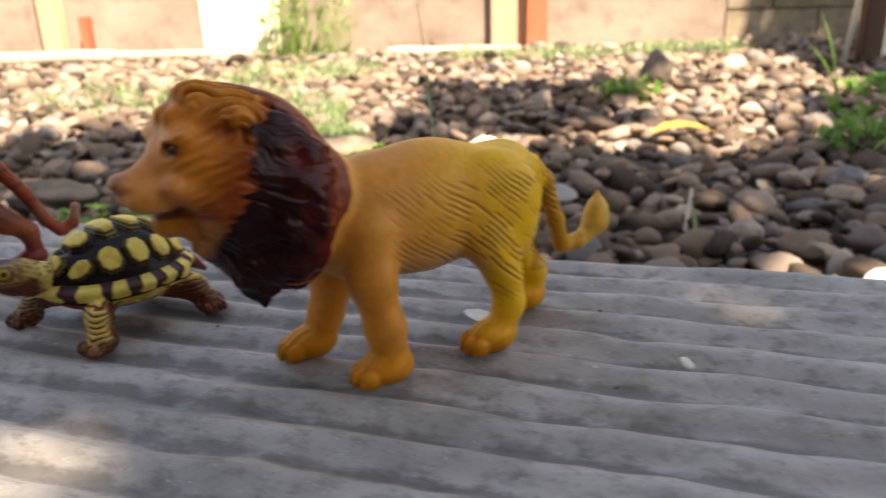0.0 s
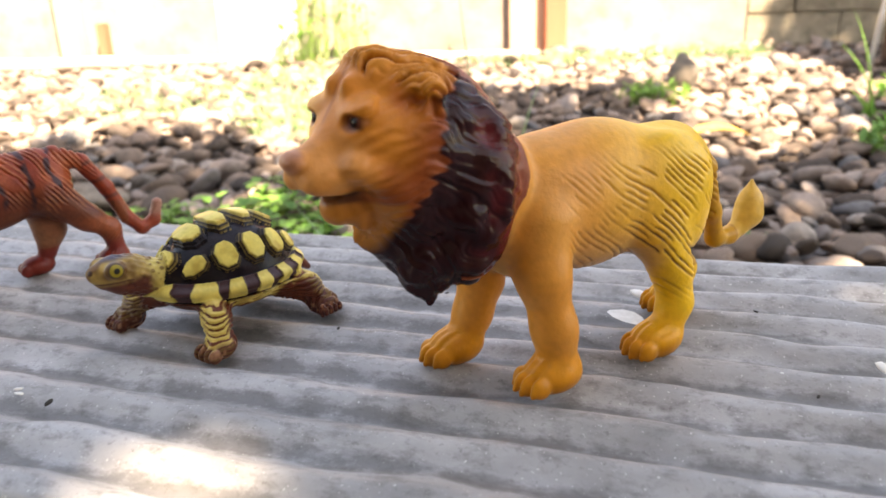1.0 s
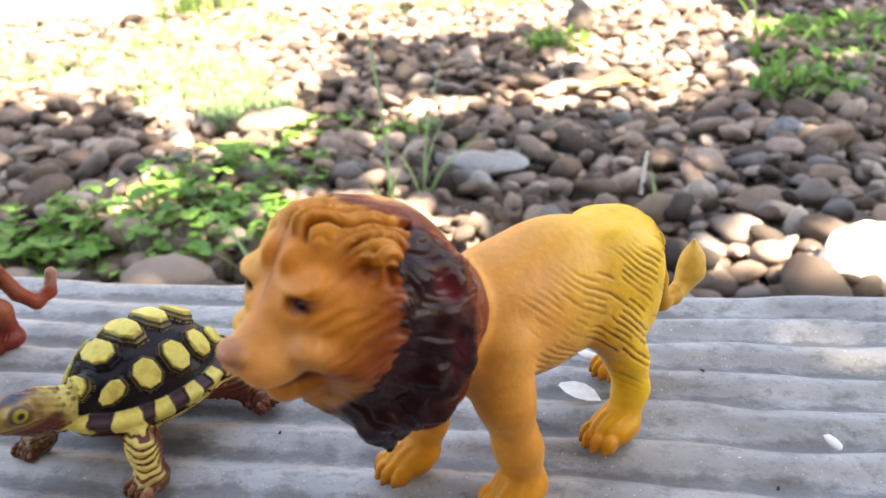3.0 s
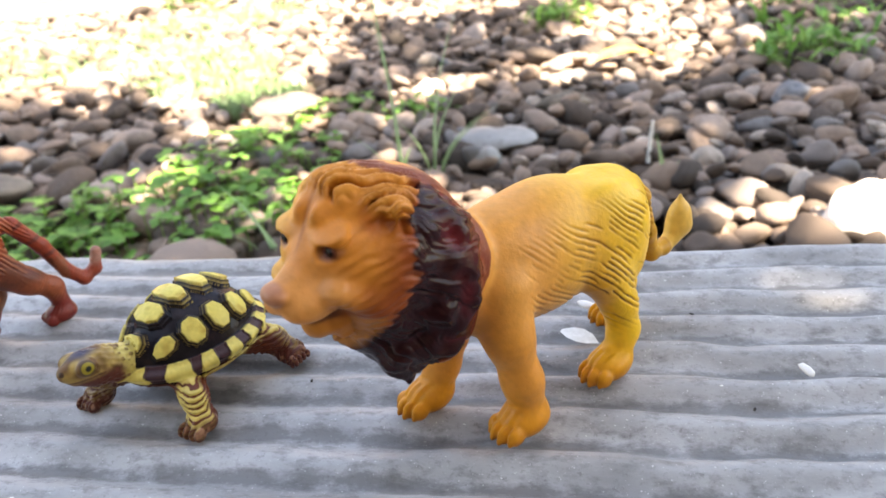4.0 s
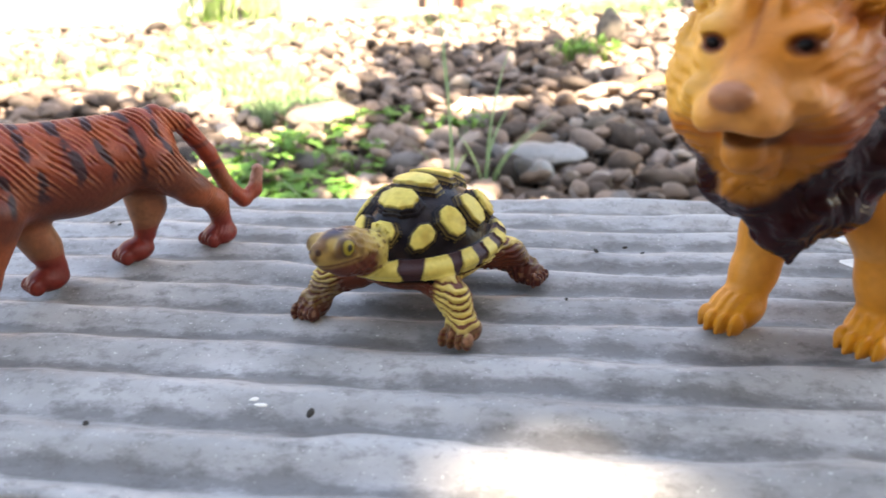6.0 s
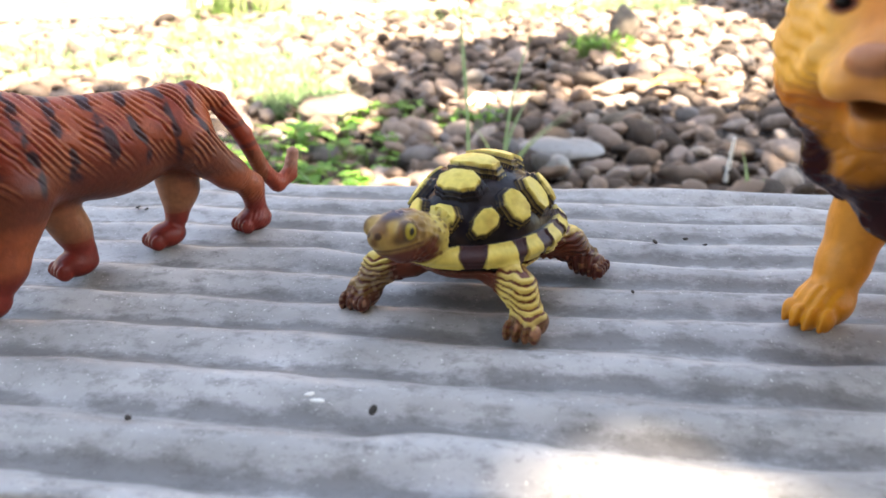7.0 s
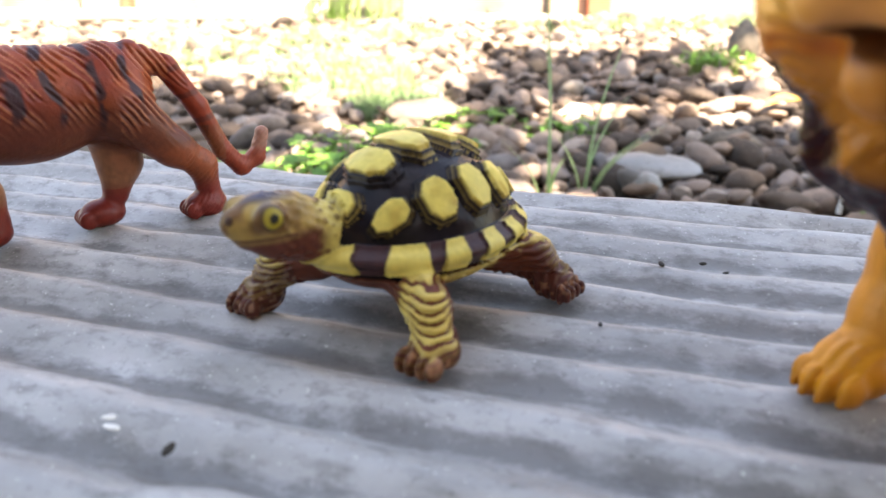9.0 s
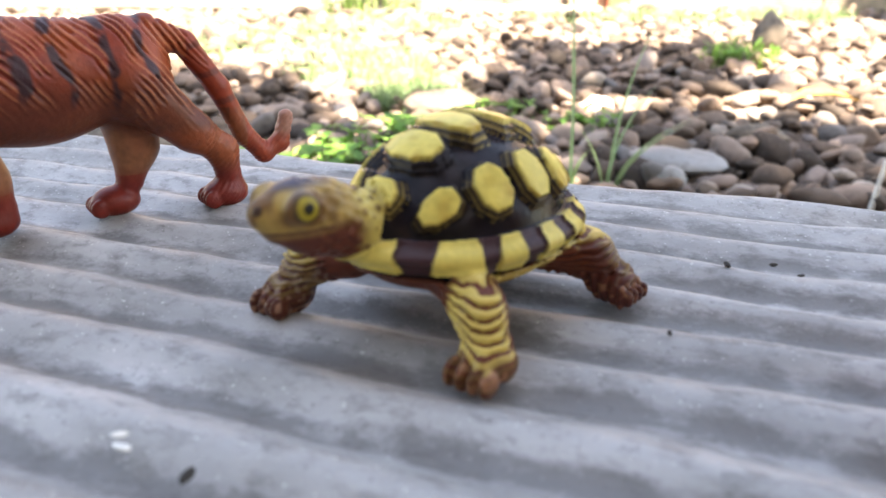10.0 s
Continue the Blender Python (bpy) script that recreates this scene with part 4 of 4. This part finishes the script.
def build_wall():
    y0 = 3.37
    g = float(ground_z(0, y0)) - 0.06
    wall = empty("wall_garden", Matrix(), label="sunlit stained plaster garden wall", category="wall", kind="structure")
    bm = box(bmesh.new(), -5.0, 1.18, y0, y0 + 0.12, g, 1.5)
    part("plaster", bm, PLASTER, wall)
    bm = bmesh.new()
    part("pale_patch", box(bm, -1.16, -0.80, y0 - 0.004, y0 + 0.01, g, 0.34, 0.003), PATCH, wall, "paler rendered patch")
    rnd = random.Random(3)
    z = g
    row = 0
    while z < 1.4:
        x = 1.185 + (0.2 if row % 2 else 0.0)
        if row % 2:
            part("block", box(bmesh.new(), 1.183, 1.378, y0 - 0.004, y0 + 0.11, z, z + 0.19, 0.006, 0.002), BLOCK, wall)
        while x < 4.4:
            part("block", box(bmesh.new(), x, x + 0.396, y0 + rnd.uniform(-0.004, 0.002), y0 + 0.11, z, z + 0.196, 0.004, 0.002), BLOCK, wall)
            x += 0.4
        z += 0.2
        row += 1
    part("mortar", box(bmesh.new(), 1.18, 4.9, y0 + 0.012, y0 + 0.10, g, 1.5), BLOCK, wall)
    post = empty("fence_post", Matrix(), label="red-brown wooden post beside a tan board", category="post")
    part("post", box(bmesh.new(), 0.300, 0.392, y0 - 0.10, y0 - 0.004, g, 1.55, 0.006, 0.002), REDWOOD, post)
    part("board", box(bmesh.new(), 0.150, 0.298, y0 - 0.045, y0 - 0.004, g, 1.5, 0.004, 0.002), TANWOOD, post, "tan weathered board")
    post2 = empty("fence_post", Matrix(), label="reddish wooden post at the plaster wall", category="post")
    part("post", box(bmesh.new(), -1.86, -1.78, y0 - 0.09, y0 - 0.004, g, 1.5, 0.006, 0.002), TANWOOD, post2)
    part("slat", box(bmesh.new(), -1.70, -1.66, y0 - 0.06, y0 - 0.004, g + 0.05, 0.16, 0.004, 0.002), REDWOOD, post2)


def build_sky_blockers():
    g = float(ground_z(0, 0)) - 0.1
    # unseen wall and eaves, added to keep skylight off the near side
    tagged(part("wall_house", box(bmesh.new(), -6, 6, -2.8, -2.6, g, 2.3), BLOCKER_PLASTER, None), "unseen plain wall added to block the sky behind the yard", "wall", kind="structure")
    tagged(part("roof_eaves", box(bmesh.new(), -6, 1.2, -3.1, -1.05, 2.304, 2.36), DARKWOOD, None), "unseen dark eaves added to block the sky above the wall", "roof", kind="structure")


def build_poles():
    def pole(x0, y0, x1, y1, r, mat, label):
        g0, g1 = float(ground_z(x0, y0)) + r * 0.9, float(ground_z(x1, y1)) + r * 0.9
        bm = bmesh.new()
        bmesh.ops.create_cone(bm, cap_ends=True, segments=14, radius1=r, radius2=r * 0.85, depth=1.0)
        a, b = Vector((x0, y0, g0)), Vector((x1, y1, g1))
        bmesh.ops.subdivide_edges(bm, edges=[e for e in bm.edges if abs(e.verts[0].co.z - e.verts[1].co.z) > 0.5], cuts=9)
        m = Matrix.Translation((a + b) / 2) @ (b - a).to_track_quat("Z", "Y").to_matrix().to_4x4() @ Matrix.Diagonal((1, 1, (b - a).length, 1))
        bm.transform(m)
        for v in bm.verts:
            v.co += noise.noise_vector(v.co * 7) * r * 0.25
        tagged(part("timber_pole", bm, mat, None, smooth=True), label, "pole", "poles along the wall")
    pole(-2.9, 3.16, -1.50, 3.18, 0.036, GREYWOOD, "pale grey weathered round pole on the ground")
    pole(-1.60, 3.27, -0.78, 3.28, 0.024, GREYWOOD, "thin grey pole at the foot of the wall")
    pole(-0.30, 3.22, 0.27, 3.22, 0.020, GREYWOOD, "thin grey plank along the wall foot")


def build_stand():
    g = float(ground_z(1.6, 2.7)) - 0.03
    st = empty("garden_stand", pose(1.555, 2.74, g), label="dark wooden stand with a white panel", category="stand")
    part("leg", box(bmesh.new(), -0.10, -0.035, -0.03, 0.03, 0, 0.9, 0.004), DARKWOOD, st)
    part("leg", box(bmesh.new(), 0.105, 0.17, -0.03, 0.03, 0, 0.9, 0.004), DARKWOOD, st)
    part("panel", box(bmesh.new(), -0.033, 0.103, -0.018, 0.0, 0.015, 0.85, 0.003), WHITEPAINT, st, "white painted panel")
    bm = bmesh.new()
    bmesh.ops.create_cone(bm, cap_ends=True, segments=10, radius1=0.009, radius2=0.009, depth=0.95)
    ob = part("pole", bm, WHITEPAINT, st, "thin white pole", True)
    ob.matrix_basis = pose(-0.115, -0.02, 0.47, 0, 6, 0)


def rock(name, x, y, s, seed, mat, label, category, turn=(0, 0, 0), sink=0.3):
    me = stone_shape(seed, 4, 1.0, 0.12 if mat is SLATE else 0.32)
    for v in me.vertices:
        c = v.co * 1.0
        v.co = Vector((c.x * s[0], c.y * s[1], c.z * s[2])) + noise.noise_vector(c * 3.1) * 0.06 * min(s)
    me.materials.append(mat)
    ob = new(name, me)
    ob.matrix_world = pose(x, y, float(ground_z(x, y)) + s[2] * (1 - sink), *turn)
    return tagged(ob, label, category)


# ---- plants ----
def leaf_verts(length, width, fold, droop):
    """Outline of one pointed leaf with a folded middle."""
    n = 4
    v, f = [], []
    for i in range(n + 1):
        t = i / n
        w = width * math.sin(math.pi * min(1, t * 0.96 + 0.04)) ** 0.75 * (1 if i < n else 0.05)
        y, z = length * t, -droop * t * t * length
        v += [(-w / 2, y, z + fold * w), (0, y, z), (w / 2, y, z + fold * w)]
    for i in range(n):
        a = i * 3
        f += [(a, a + 1, a + 4, a + 3), (a + 1, a + 2, a + 5, a + 4)]
    return np.array(v), f


def gather(items):
    """Joins (verts, faces, matrix) into one list."""
    verts, faces, base = [], [], 0
    for v, f, m in items:
        m = np.array(m)
        verts.append(v @ m[:3, :3].T + m[:3, 3])
        faces += [tuple(k + base for k in q) for q in f]
        base += len(v)
    return np.concatenate(verts), faces


def weed(name, x, y, rx, ry, count, size, height, label, seed, mat=None, round_leaf=True, spread=60, kind=""):
    rnd = random.Random(seed)
    leaves, stems = [], []
    for k in range(count):
        r, t = math.sqrt(rnd.random()), rnd.uniform(0, 6.283)
        px, py = x + rx * r * math.cos(t), y + ry * r * math.sin(t)
        h = height * rnd.uniform(0.35, 1.0) * (1.15 - 0.6 * r)
        g = float(ground_z(px, py))
        s = size * rnd.uniform(0.6, 1.25)
        n = 3 if round_leaf else 1
        az = rnd.uniform(0, 360)
        for j in range(n):
            v, f = leaf_verts(s, s * (0.85 if round_leaf else 0.3), 0.12, rnd.uniform(0.0, 0.4))
            leaves.append((v, f, pose(px, py, g + h, rnd.uniform(-10, 35) if round_leaf else rnd.uniform(10, spread), rnd.uniform(-15, 15), az + 120 * j + rnd.uniform(-15, 15))))
        w = 0.0011
        stems.append((np.array([(-w, 0, -0.01), (w, 0, -0.01), (w, 0, h), (-w, 0, h), (0, -w, -0.01), (0, w, -0.01), (0, w, h), (0, -w, h)]),
                      [(0, 1, 2, 3), (4, 5, 6, 7)], pose(px, py, g, 0, 0, rnd.uniform(0, 90))))
    ob = empty(name, Matrix(), label=label, category="plant", kind=kind)
    tagged(mesh_object("foliage", *gather(leaves), mat or LEAF, ob, smooth=True), kind="stuff")
    tagged(mesh_object("stem_growth", *gather(stems), STEM, ob), kind="stuff")
    return ob


def blade(length, width, bend, n=7):
    v, f = [], []
    for i in range(n + 1):
        t = i / n
        w = width * (1 - t ** 1.6) * 0.5 + 0.0002
        y, z = bend * length * t * t, length * (t - 0.25 * bend * t * t)
        v += [(-w, y - w * 0.5, z), (0, y, z), (w, y - w * 0.5, z)]
    for i in range(n):
        a = i * 3
        f += [(a, a + 1, a + 4, a + 3), (a + 1, a + 2, a + 5, a + 4)]
    return np.array(v), f


def grass_tuft(x, y, rows, label, name="grass_tuft", mat=None):
    ob = empty(name, Matrix(), label=label, category="grass")
    g = float(ground_z(x, y))
    for dx, dy, length, width, bend, lean, az in rows:
        mesh_object("blade", *gather([(*blade(length, width, bend), pose(x + dx, y + dy, g - 0.02, lean, 0, az))]), mat or GRASS, ob, smooth=True)
    return ob


def lawn(name, spots, count, size, label, seed):
    rnd = random.Random(seed)
    items = []
    for k in range(count):
        x, y, rx, ry = spots[k % len(spots)]
        r, t = math.sqrt(rnd.random()), rnd.uniform(0, 6.283)
        px, py = x + rx * r * math.cos(t), y + ry * r * math.sin(t)
        if py > 3.3:
            continue
        items.append((*blade(size * rnd.uniform(0.5, 1.3), 0.006, rnd.uniform(0.2, 0.9), 3), pose(px, py, float(ground_z(px, py)) - 0.01, rnd.uniform(-25, 25), 0, rnd.uniform(0, 360))))
    tagged(mesh_object(name, *gather(items), GRASS, smooth=True), label, "grass", kind="stuff")


def build_plants():
    rnd = random.Random(11)
    weed("clover_patch", -0.40, 1.12, 0.24, 0.16, 150, 0.020, 0.07, "bright green clover patch growing among the pebbles", 1)
    weed("clover_patch", -0.27, 1.33, 0.17, 0.14, 100, 0.019, 0.06, "green clover patch spreading over pebbles", 2)
    weed("clover_patch", -0.55, 1.05, 0.14, 0.10, 50, 0.022, 0.05, "green clover at the edge of the sheet", 3)
    weed("clover_patch", -0.12, 1.56, 0.10, 0.07, 34, 0.018, 0.05, "small green weed beside a large stone", 4)
    weed("clover_patch", 0.06, 1.50, 0.08, 0.06, 24, 0.016, 0.05, "small green weed among pebbles", 5)
    weed("fern_weed", 0.52, 2.20, 0.11, 0.06, 130, 0.030, 0.06, "feathery bright green weed at the foot of a rock", 6, None, False)
    weed("fern_weed", 0.90, 1.56, 0.13, 0.09, 90, 0.045, 0.07, "broad bright green weed in the shade", 7, None, False)
    weed("fern_weed", 1.38, 2.10, 0.30, 0.20, 230, 0.045, 0.055, "dense green weeds in the shade of the wall", 8, None, False)
    weed("fern_weed", 1.10, 1.78, 0.18, 0.10, 75, 0.04, 0.04, "green weeds among shaded pebbles", 9, None, False)
    weed("shrub", -0.66, 3.22, 0.22, 0.06, 130, 0.06, 0.42, "thin leafy shrub against the plaster wall", 10, None, False)
    lawn("short_grass", [(-0.95, 2.35, 0.45, 0.30), (-0.48, 2.05, 0.20, 0.22), (-0.30, 1.72, 0.10, 0.10), (-0.55, 2.75, 0.3, 0.2), (0.3, 3.05, 0.4, 0.12), (0.95, 3.1, 0.25, 0.12)],
         6800, 0.055, "sparse sunlit short grass between pebbles", 12)
    grass_tuft(-0.005, 1.19, [(0, 0, 0.44, 0.013, 0.08, 1, 100), (0.002, 0.004, 0.30, 0.010, 0.10, 2, 80), (-0.01, 0, 0.12, 0.010, 0.5, 0, 100), (0.005, 0.01, 0.10, 0.010, 0.5, 0, 200)],
               "tall thin green grass stalk rising from the pebbles")
    grass_tuft(0.055, 1.19, [(0, 0, 0.29, 0.012, 0.22, 2, 280), (0.005, 0.0, 0.16, 0.016, 0.65, 0, 262), (0.0, 0.01, 0.18, 0.012, 0.4, 5, 285), (0.01, 0.0, 0.14, 0.017, 0.75, 5, 270), (-0.01, 0, 0.13, 0.012, 0.35, 0, 80)],
               "green grass tuft with bent blades among pebbles")
    grass_tuft(-0.19, 0.97, [(0, 0, 0.15, 0.011, 0.5, 5, 75), (0.01, 0, 0.10, 0.009, 0.5, 0, 60), (-0.01, 0.01, 0.09, 0.008, 0.6, 0, 110)], "short green grass blades beside the sheet")
    grass_tuft(0.385, 1.06, [(0, 0, 0.10, 0.010, 0.3, 3, 10), (0.004, 0, 0.06, 0.008, 0.4, 0, 280)], "small green grass shoot among pebbles")
    grass_tuft(0.99, 1.93, [(0, 0, 0.30, 0.022, 0.25, 2, 60), (0.01, 0, 0.24, 0.020, 0.45, 0, 85), (-0.01, 0.01, 0.16, 0.016, 0.7, 0, 250), (0, 0, 0.12, 0.02, 0.8, 0, 120)], "broad-bladed green seedling beside the shaded weeds", "seedling", LEAF)
    # dry leaf, twig
    v, f = leaf_verts(0.15, 0.045, 0.25, 0.35)
    ob = mesh_object("fallen_leaf", v, f, DRYLEAF, smooth=True)
    ob.matrix_world = pose(0.46, 1.655, float(ground_z(0.5, 1.65)) + 0.03, 16, 10, -80)
    tagged(ob, "curled dry yellow-brown leaf on the pebbles", "leaf")
    bm = bmesh.new()
    bmesh.ops.create_cone(bm, cap_ends=True, segments=8, radius1=0.004, radius2=0.0025, depth=0.07)
    ob = part("twig", bm, CHIP, None)
    ob.matrix_world = pose(0.395, 1.14, float(ground_z(0.4, 1.14)) + 0.035, 4, 3, 0)
    tagged(ob, "pale dry twig standing among pebbles", "twig")


def build_rocks():
    rock("white_rock", 0.552, 0.845, (0.062, 0.048, 0.072), 217, WHITESTONE, "large sunlit white stone beside the sheet", "rock", (0, -6, 20), 0.95)
    rock("slate_shard", 0.168, 1.28, (0.076, 0.045, 0.014), 202, SLATE, "pale grey flat slate stone on the pebbles", "stone", (12, 3, 0), -0.5)
    rock("white_shard", 0.08, 1.63, (0.036, 0.024, 0.018), 212, WHITESTONE, "small sunlit white stone among the pebbles", "stone", (10, 0, 15), 0.1)
    rock("slate_shard", 0.142, 1.20, (0.024, 0.018, 0.02), 203, SLATE, "small pale grey stone leaning on pebbles", "stone", (0, 0, 20), 0.2)
    rock("standing_rock", 0.635, 2.33, (0.048, 0.042, 0.066), 204, DARKROCK, "dark upright rock standing among weeds", "rock", (0, -12, 30), 0.25)
    rock("large_stone", -0.22, 1.56, (0.062, 0.045, 0.034), 205, DARKROCK, "large dark rounded stone among the weeds", "stone", (0, 0, 10), 0.3)
    rock("large_stone", -0.72, 1.30, (0.07, 0.055, 0.03), 206, DARKROCK, "large dark flat stone at the weeds", "stone", (0, 0, -15), 0.2)
    rock("large_stone", 0.33, 1.43, (0.05, 0.034, 0.02), 207, DARKROCK, "dark grey flat stone among brown pebbles", "stone", (0, 0, 5), 0.1)
    rock("large_stone", 0.73, 1.32, (0.038, 0.03, 0.026), 208, BLUESTONE, "bluish grey stone in the shade", "stone", (0, 0, 25), 0.2)


def build_crumbs():
    rnd = random.Random(5)
    def crumb(name, x, y, s, mat, label, seed, up=0.0):
        me = stone_shape(seed, 2, 0.45)
        me.materials.append(mat)
        ob = new(name, me)
        ob.matrix_world = pose(x, y, 0.0006 + s * 0.25 + up, rnd.uniform(-15, 15), rnd.uniform(-15, 15), rnd.uniform(0, 360)) @ Matrix.Diagonal((s, s * 0.8, s * 0.7, 1))
        tagged(ob, label, "debris", "crumbs on the sheet")
    crumb("white_chip", 0.137, 0.3035, 0.0036, CHIP, "small white chip on the grey sheet", 301)
    crumb("white_chip", 0.070, 0.374, 0.0042, CHIP, "crumpled white scrap behind the toy lion", 302)
    crumb("white_chip", -0.161, 0.291, 0.0017, CHIP, "tiny white crumb on the grey sheet", 303)
    crumb("white_chip", -0.1635, 0.2945, 0.0014, CHIP, "tiny white crumb on the grey sheet", 304)
    crumb("white_chip", 0.102, 0.302, 0.0007, CHIP, "tiny white grain on the grey sheet", 305)
    for k, (x, y, s) in enumerate(((-0.147, 0.285, 0.0016), (-0.034, 0.387, 0.0014), (-0.021, 0.388, 0.0016), (-0.016, 0.381, 0.001), (-0.059, 0.343, 0.0009), (-0.208, 0.29, 0.0013),
                                   (-0.259, 0.473, 0.0014), (-0.254, 0.469, 0.001), (0.113, 0.355, 0.0012), (0.107, 0.286, 0.0009))):
        crumb("black_crumb", x, y, s, CRUMB, "tiny black crumb on the grey sheet", 320 + k)
    v, f = leaf_verts(0.018, 0.010, 0.05, 0.1)
    ob = mesh_object("dry_petal", v, f, CHIP, smooth=True)
    ob.matrix_world = pose(0.052, 0.353, 0.0028, 0, 4, -130)
    tagged(ob, "thin pale dry petal lying behind the toy lion", "petal")


# gaps cut in the added crown to place sun patches: x, y, half width, half depth
LIT_SHEET = [(-0.075, 0.250, 0.045, 0.014), (0.145, 0.236, 0.030, 0.012), (0.215, 0.376, 0.045, 0.016), (0.30, 0.36, 0.04, 0.014), (-0.28, 0.28, 0.01, 0.006)]
LIT_GROUND = [(-1.05, 2.65, 0.75, 0.80), (-0.40, 2.20, 0.26, 0.52), (-0.28, 1.52, 0.13, 0.05), (-0.09, 1.13, 0.05, 0.04), (0.08, 1.05, 0.04, 0.04), (0.56, 0.85, 0.06, 0.05), (0.47, 0.92, 0.03, 0.02), (-0.40, 1.26, 0.045, 0.025),
              (0.08, 1.66, 0.06, 0.05), (0.52, 1.70, 0.22, 0.09), (0.70, 2.02, 0.18, 0.32), (0.30, 2.62, 0.8, 0.12), (1.0, 2.4, 0.18, 0.25)]


def build_tree():
    """Unseen tree behind the path, added so that its crown shades the yard."""
    rnd = random.Random(23)
    base = Vector((2.1, -1.9, float(ground_z(0, 0)) - 0.05))
    tree = empty("unseen_shade_tree", Matrix.Translation(base), label="unseen broad-leaved tree added to shade the yard", category="tree")
    bm = bmesh.new()
    def limb(a, b, ra, rb):
        made = bmesh.ops.create_cone(bm, cap_ends=True, segments=10, radius1=ra, radius2=rb, depth=1.0)["verts"]
        m = Matrix.Translation((a + b) / 2) @ (b - a).to_track_quat("Z", "Y").to_matrix().to_4x4() @ Matrix.Diagonal((1, 1, (b - a).length, 1))
        bmesh.ops.transform(bm, matrix=m, verts=made)
    fork = Vector((-0.2, 0.2, 3.0))
    limb(Vector((0, 0, 0)), fork, 0.13, 0.09)
    for tip in ((-1.6, 0.3, 4.2), (-0.6, 1.1, 4.3), (0.5, 0.6, 4.3), (-1.7, 1.6, 4.35), (0.2, 2.0, 4.4), (-2.4, 0.9, 4.3), (0.8, -0.7, 4.3), (-0.8, -0.8, 4.2)):
        t = Vector(tip)
        midp = fork.lerp(t, 0.5) + Vector((0, 0, 0.15))
        limb(fork, midp, 0.06, 0.04)
        limb(midp, t, 0.04, 0.012)
    part("trunk", bm, BARK, tree, smooth=True)
    items = []
    for k in range(25500):
        # extra leaves over the board and the wall's right end to deepen shade
        gx, gy = (rnd.uniform(-2.2, 2.9), rnd.uniform(-0.9, 3.1)) if k < 19000 else (rnd.uniform(-0.6, 0.45), rnd.uniform(-0.05, 0.7)) if k < 22500 else (rnd.uniform(1.2, 3.4), rnd.uniform(2.6, 4.0))
        h = rnd.uniform(3.8, 4.4)
        q = Vector((gx, gy, -0.16)) + SUN * ((h + 0.16) / SUN.z)
        p0 = q - SUN * (h / SUN.z)
        edge = noise.noise(Vector((gx * 1.7, gy * 1.7, 3.0)))
        if k < 19000 and ((gx - 0.35) / 2.5) ** 2 + ((gy - 1.1) / 2.1) ** 2 > 1.0 + 0.5 * edge:
            continue
        if gy > 2.68 and gx < 1.2:
            continue
        if any(((p0.x - a) / (c + 0.021)) ** 2 + ((p0.y - b) / (d + 0.0295)) ** 2 < 1 for a, b, c, d in LIT_SHEET):
            continue
        if p0.y > 0.45 and any(((gx - a) / (c + 0.06)) ** 2 + ((gy - b) / (d + 0.06)) ** 2 < rnd.uniform(0.7, 1.2) for a, b, c, d in LIT_GROUND):
            continue
        v, f = leaf_verts(rnd.uniform(0.09, 0.15), rnd.uniform(0.045, 0.065), 0.1, 0.2)
        v = v - np.array([0, 0.06, 0])
        items.append((v, f, pose(*(q - base), rnd.uniform(-35, 35), rnd.uniform(-35, 35), rnd.uniform(0, 360))))
    mesh_object("crown", *gather(items), CANOPY, tree, smooth=True)


build_sheet()
build_lion()
build_tortoise()
build_tiger()
build_wall()
build_sky_blockers()
build_poles()
build_stand()
build_rocks()
build_plants()
build_crumbs()
build_tree()
ground = build_ground()
build_stones(ground)
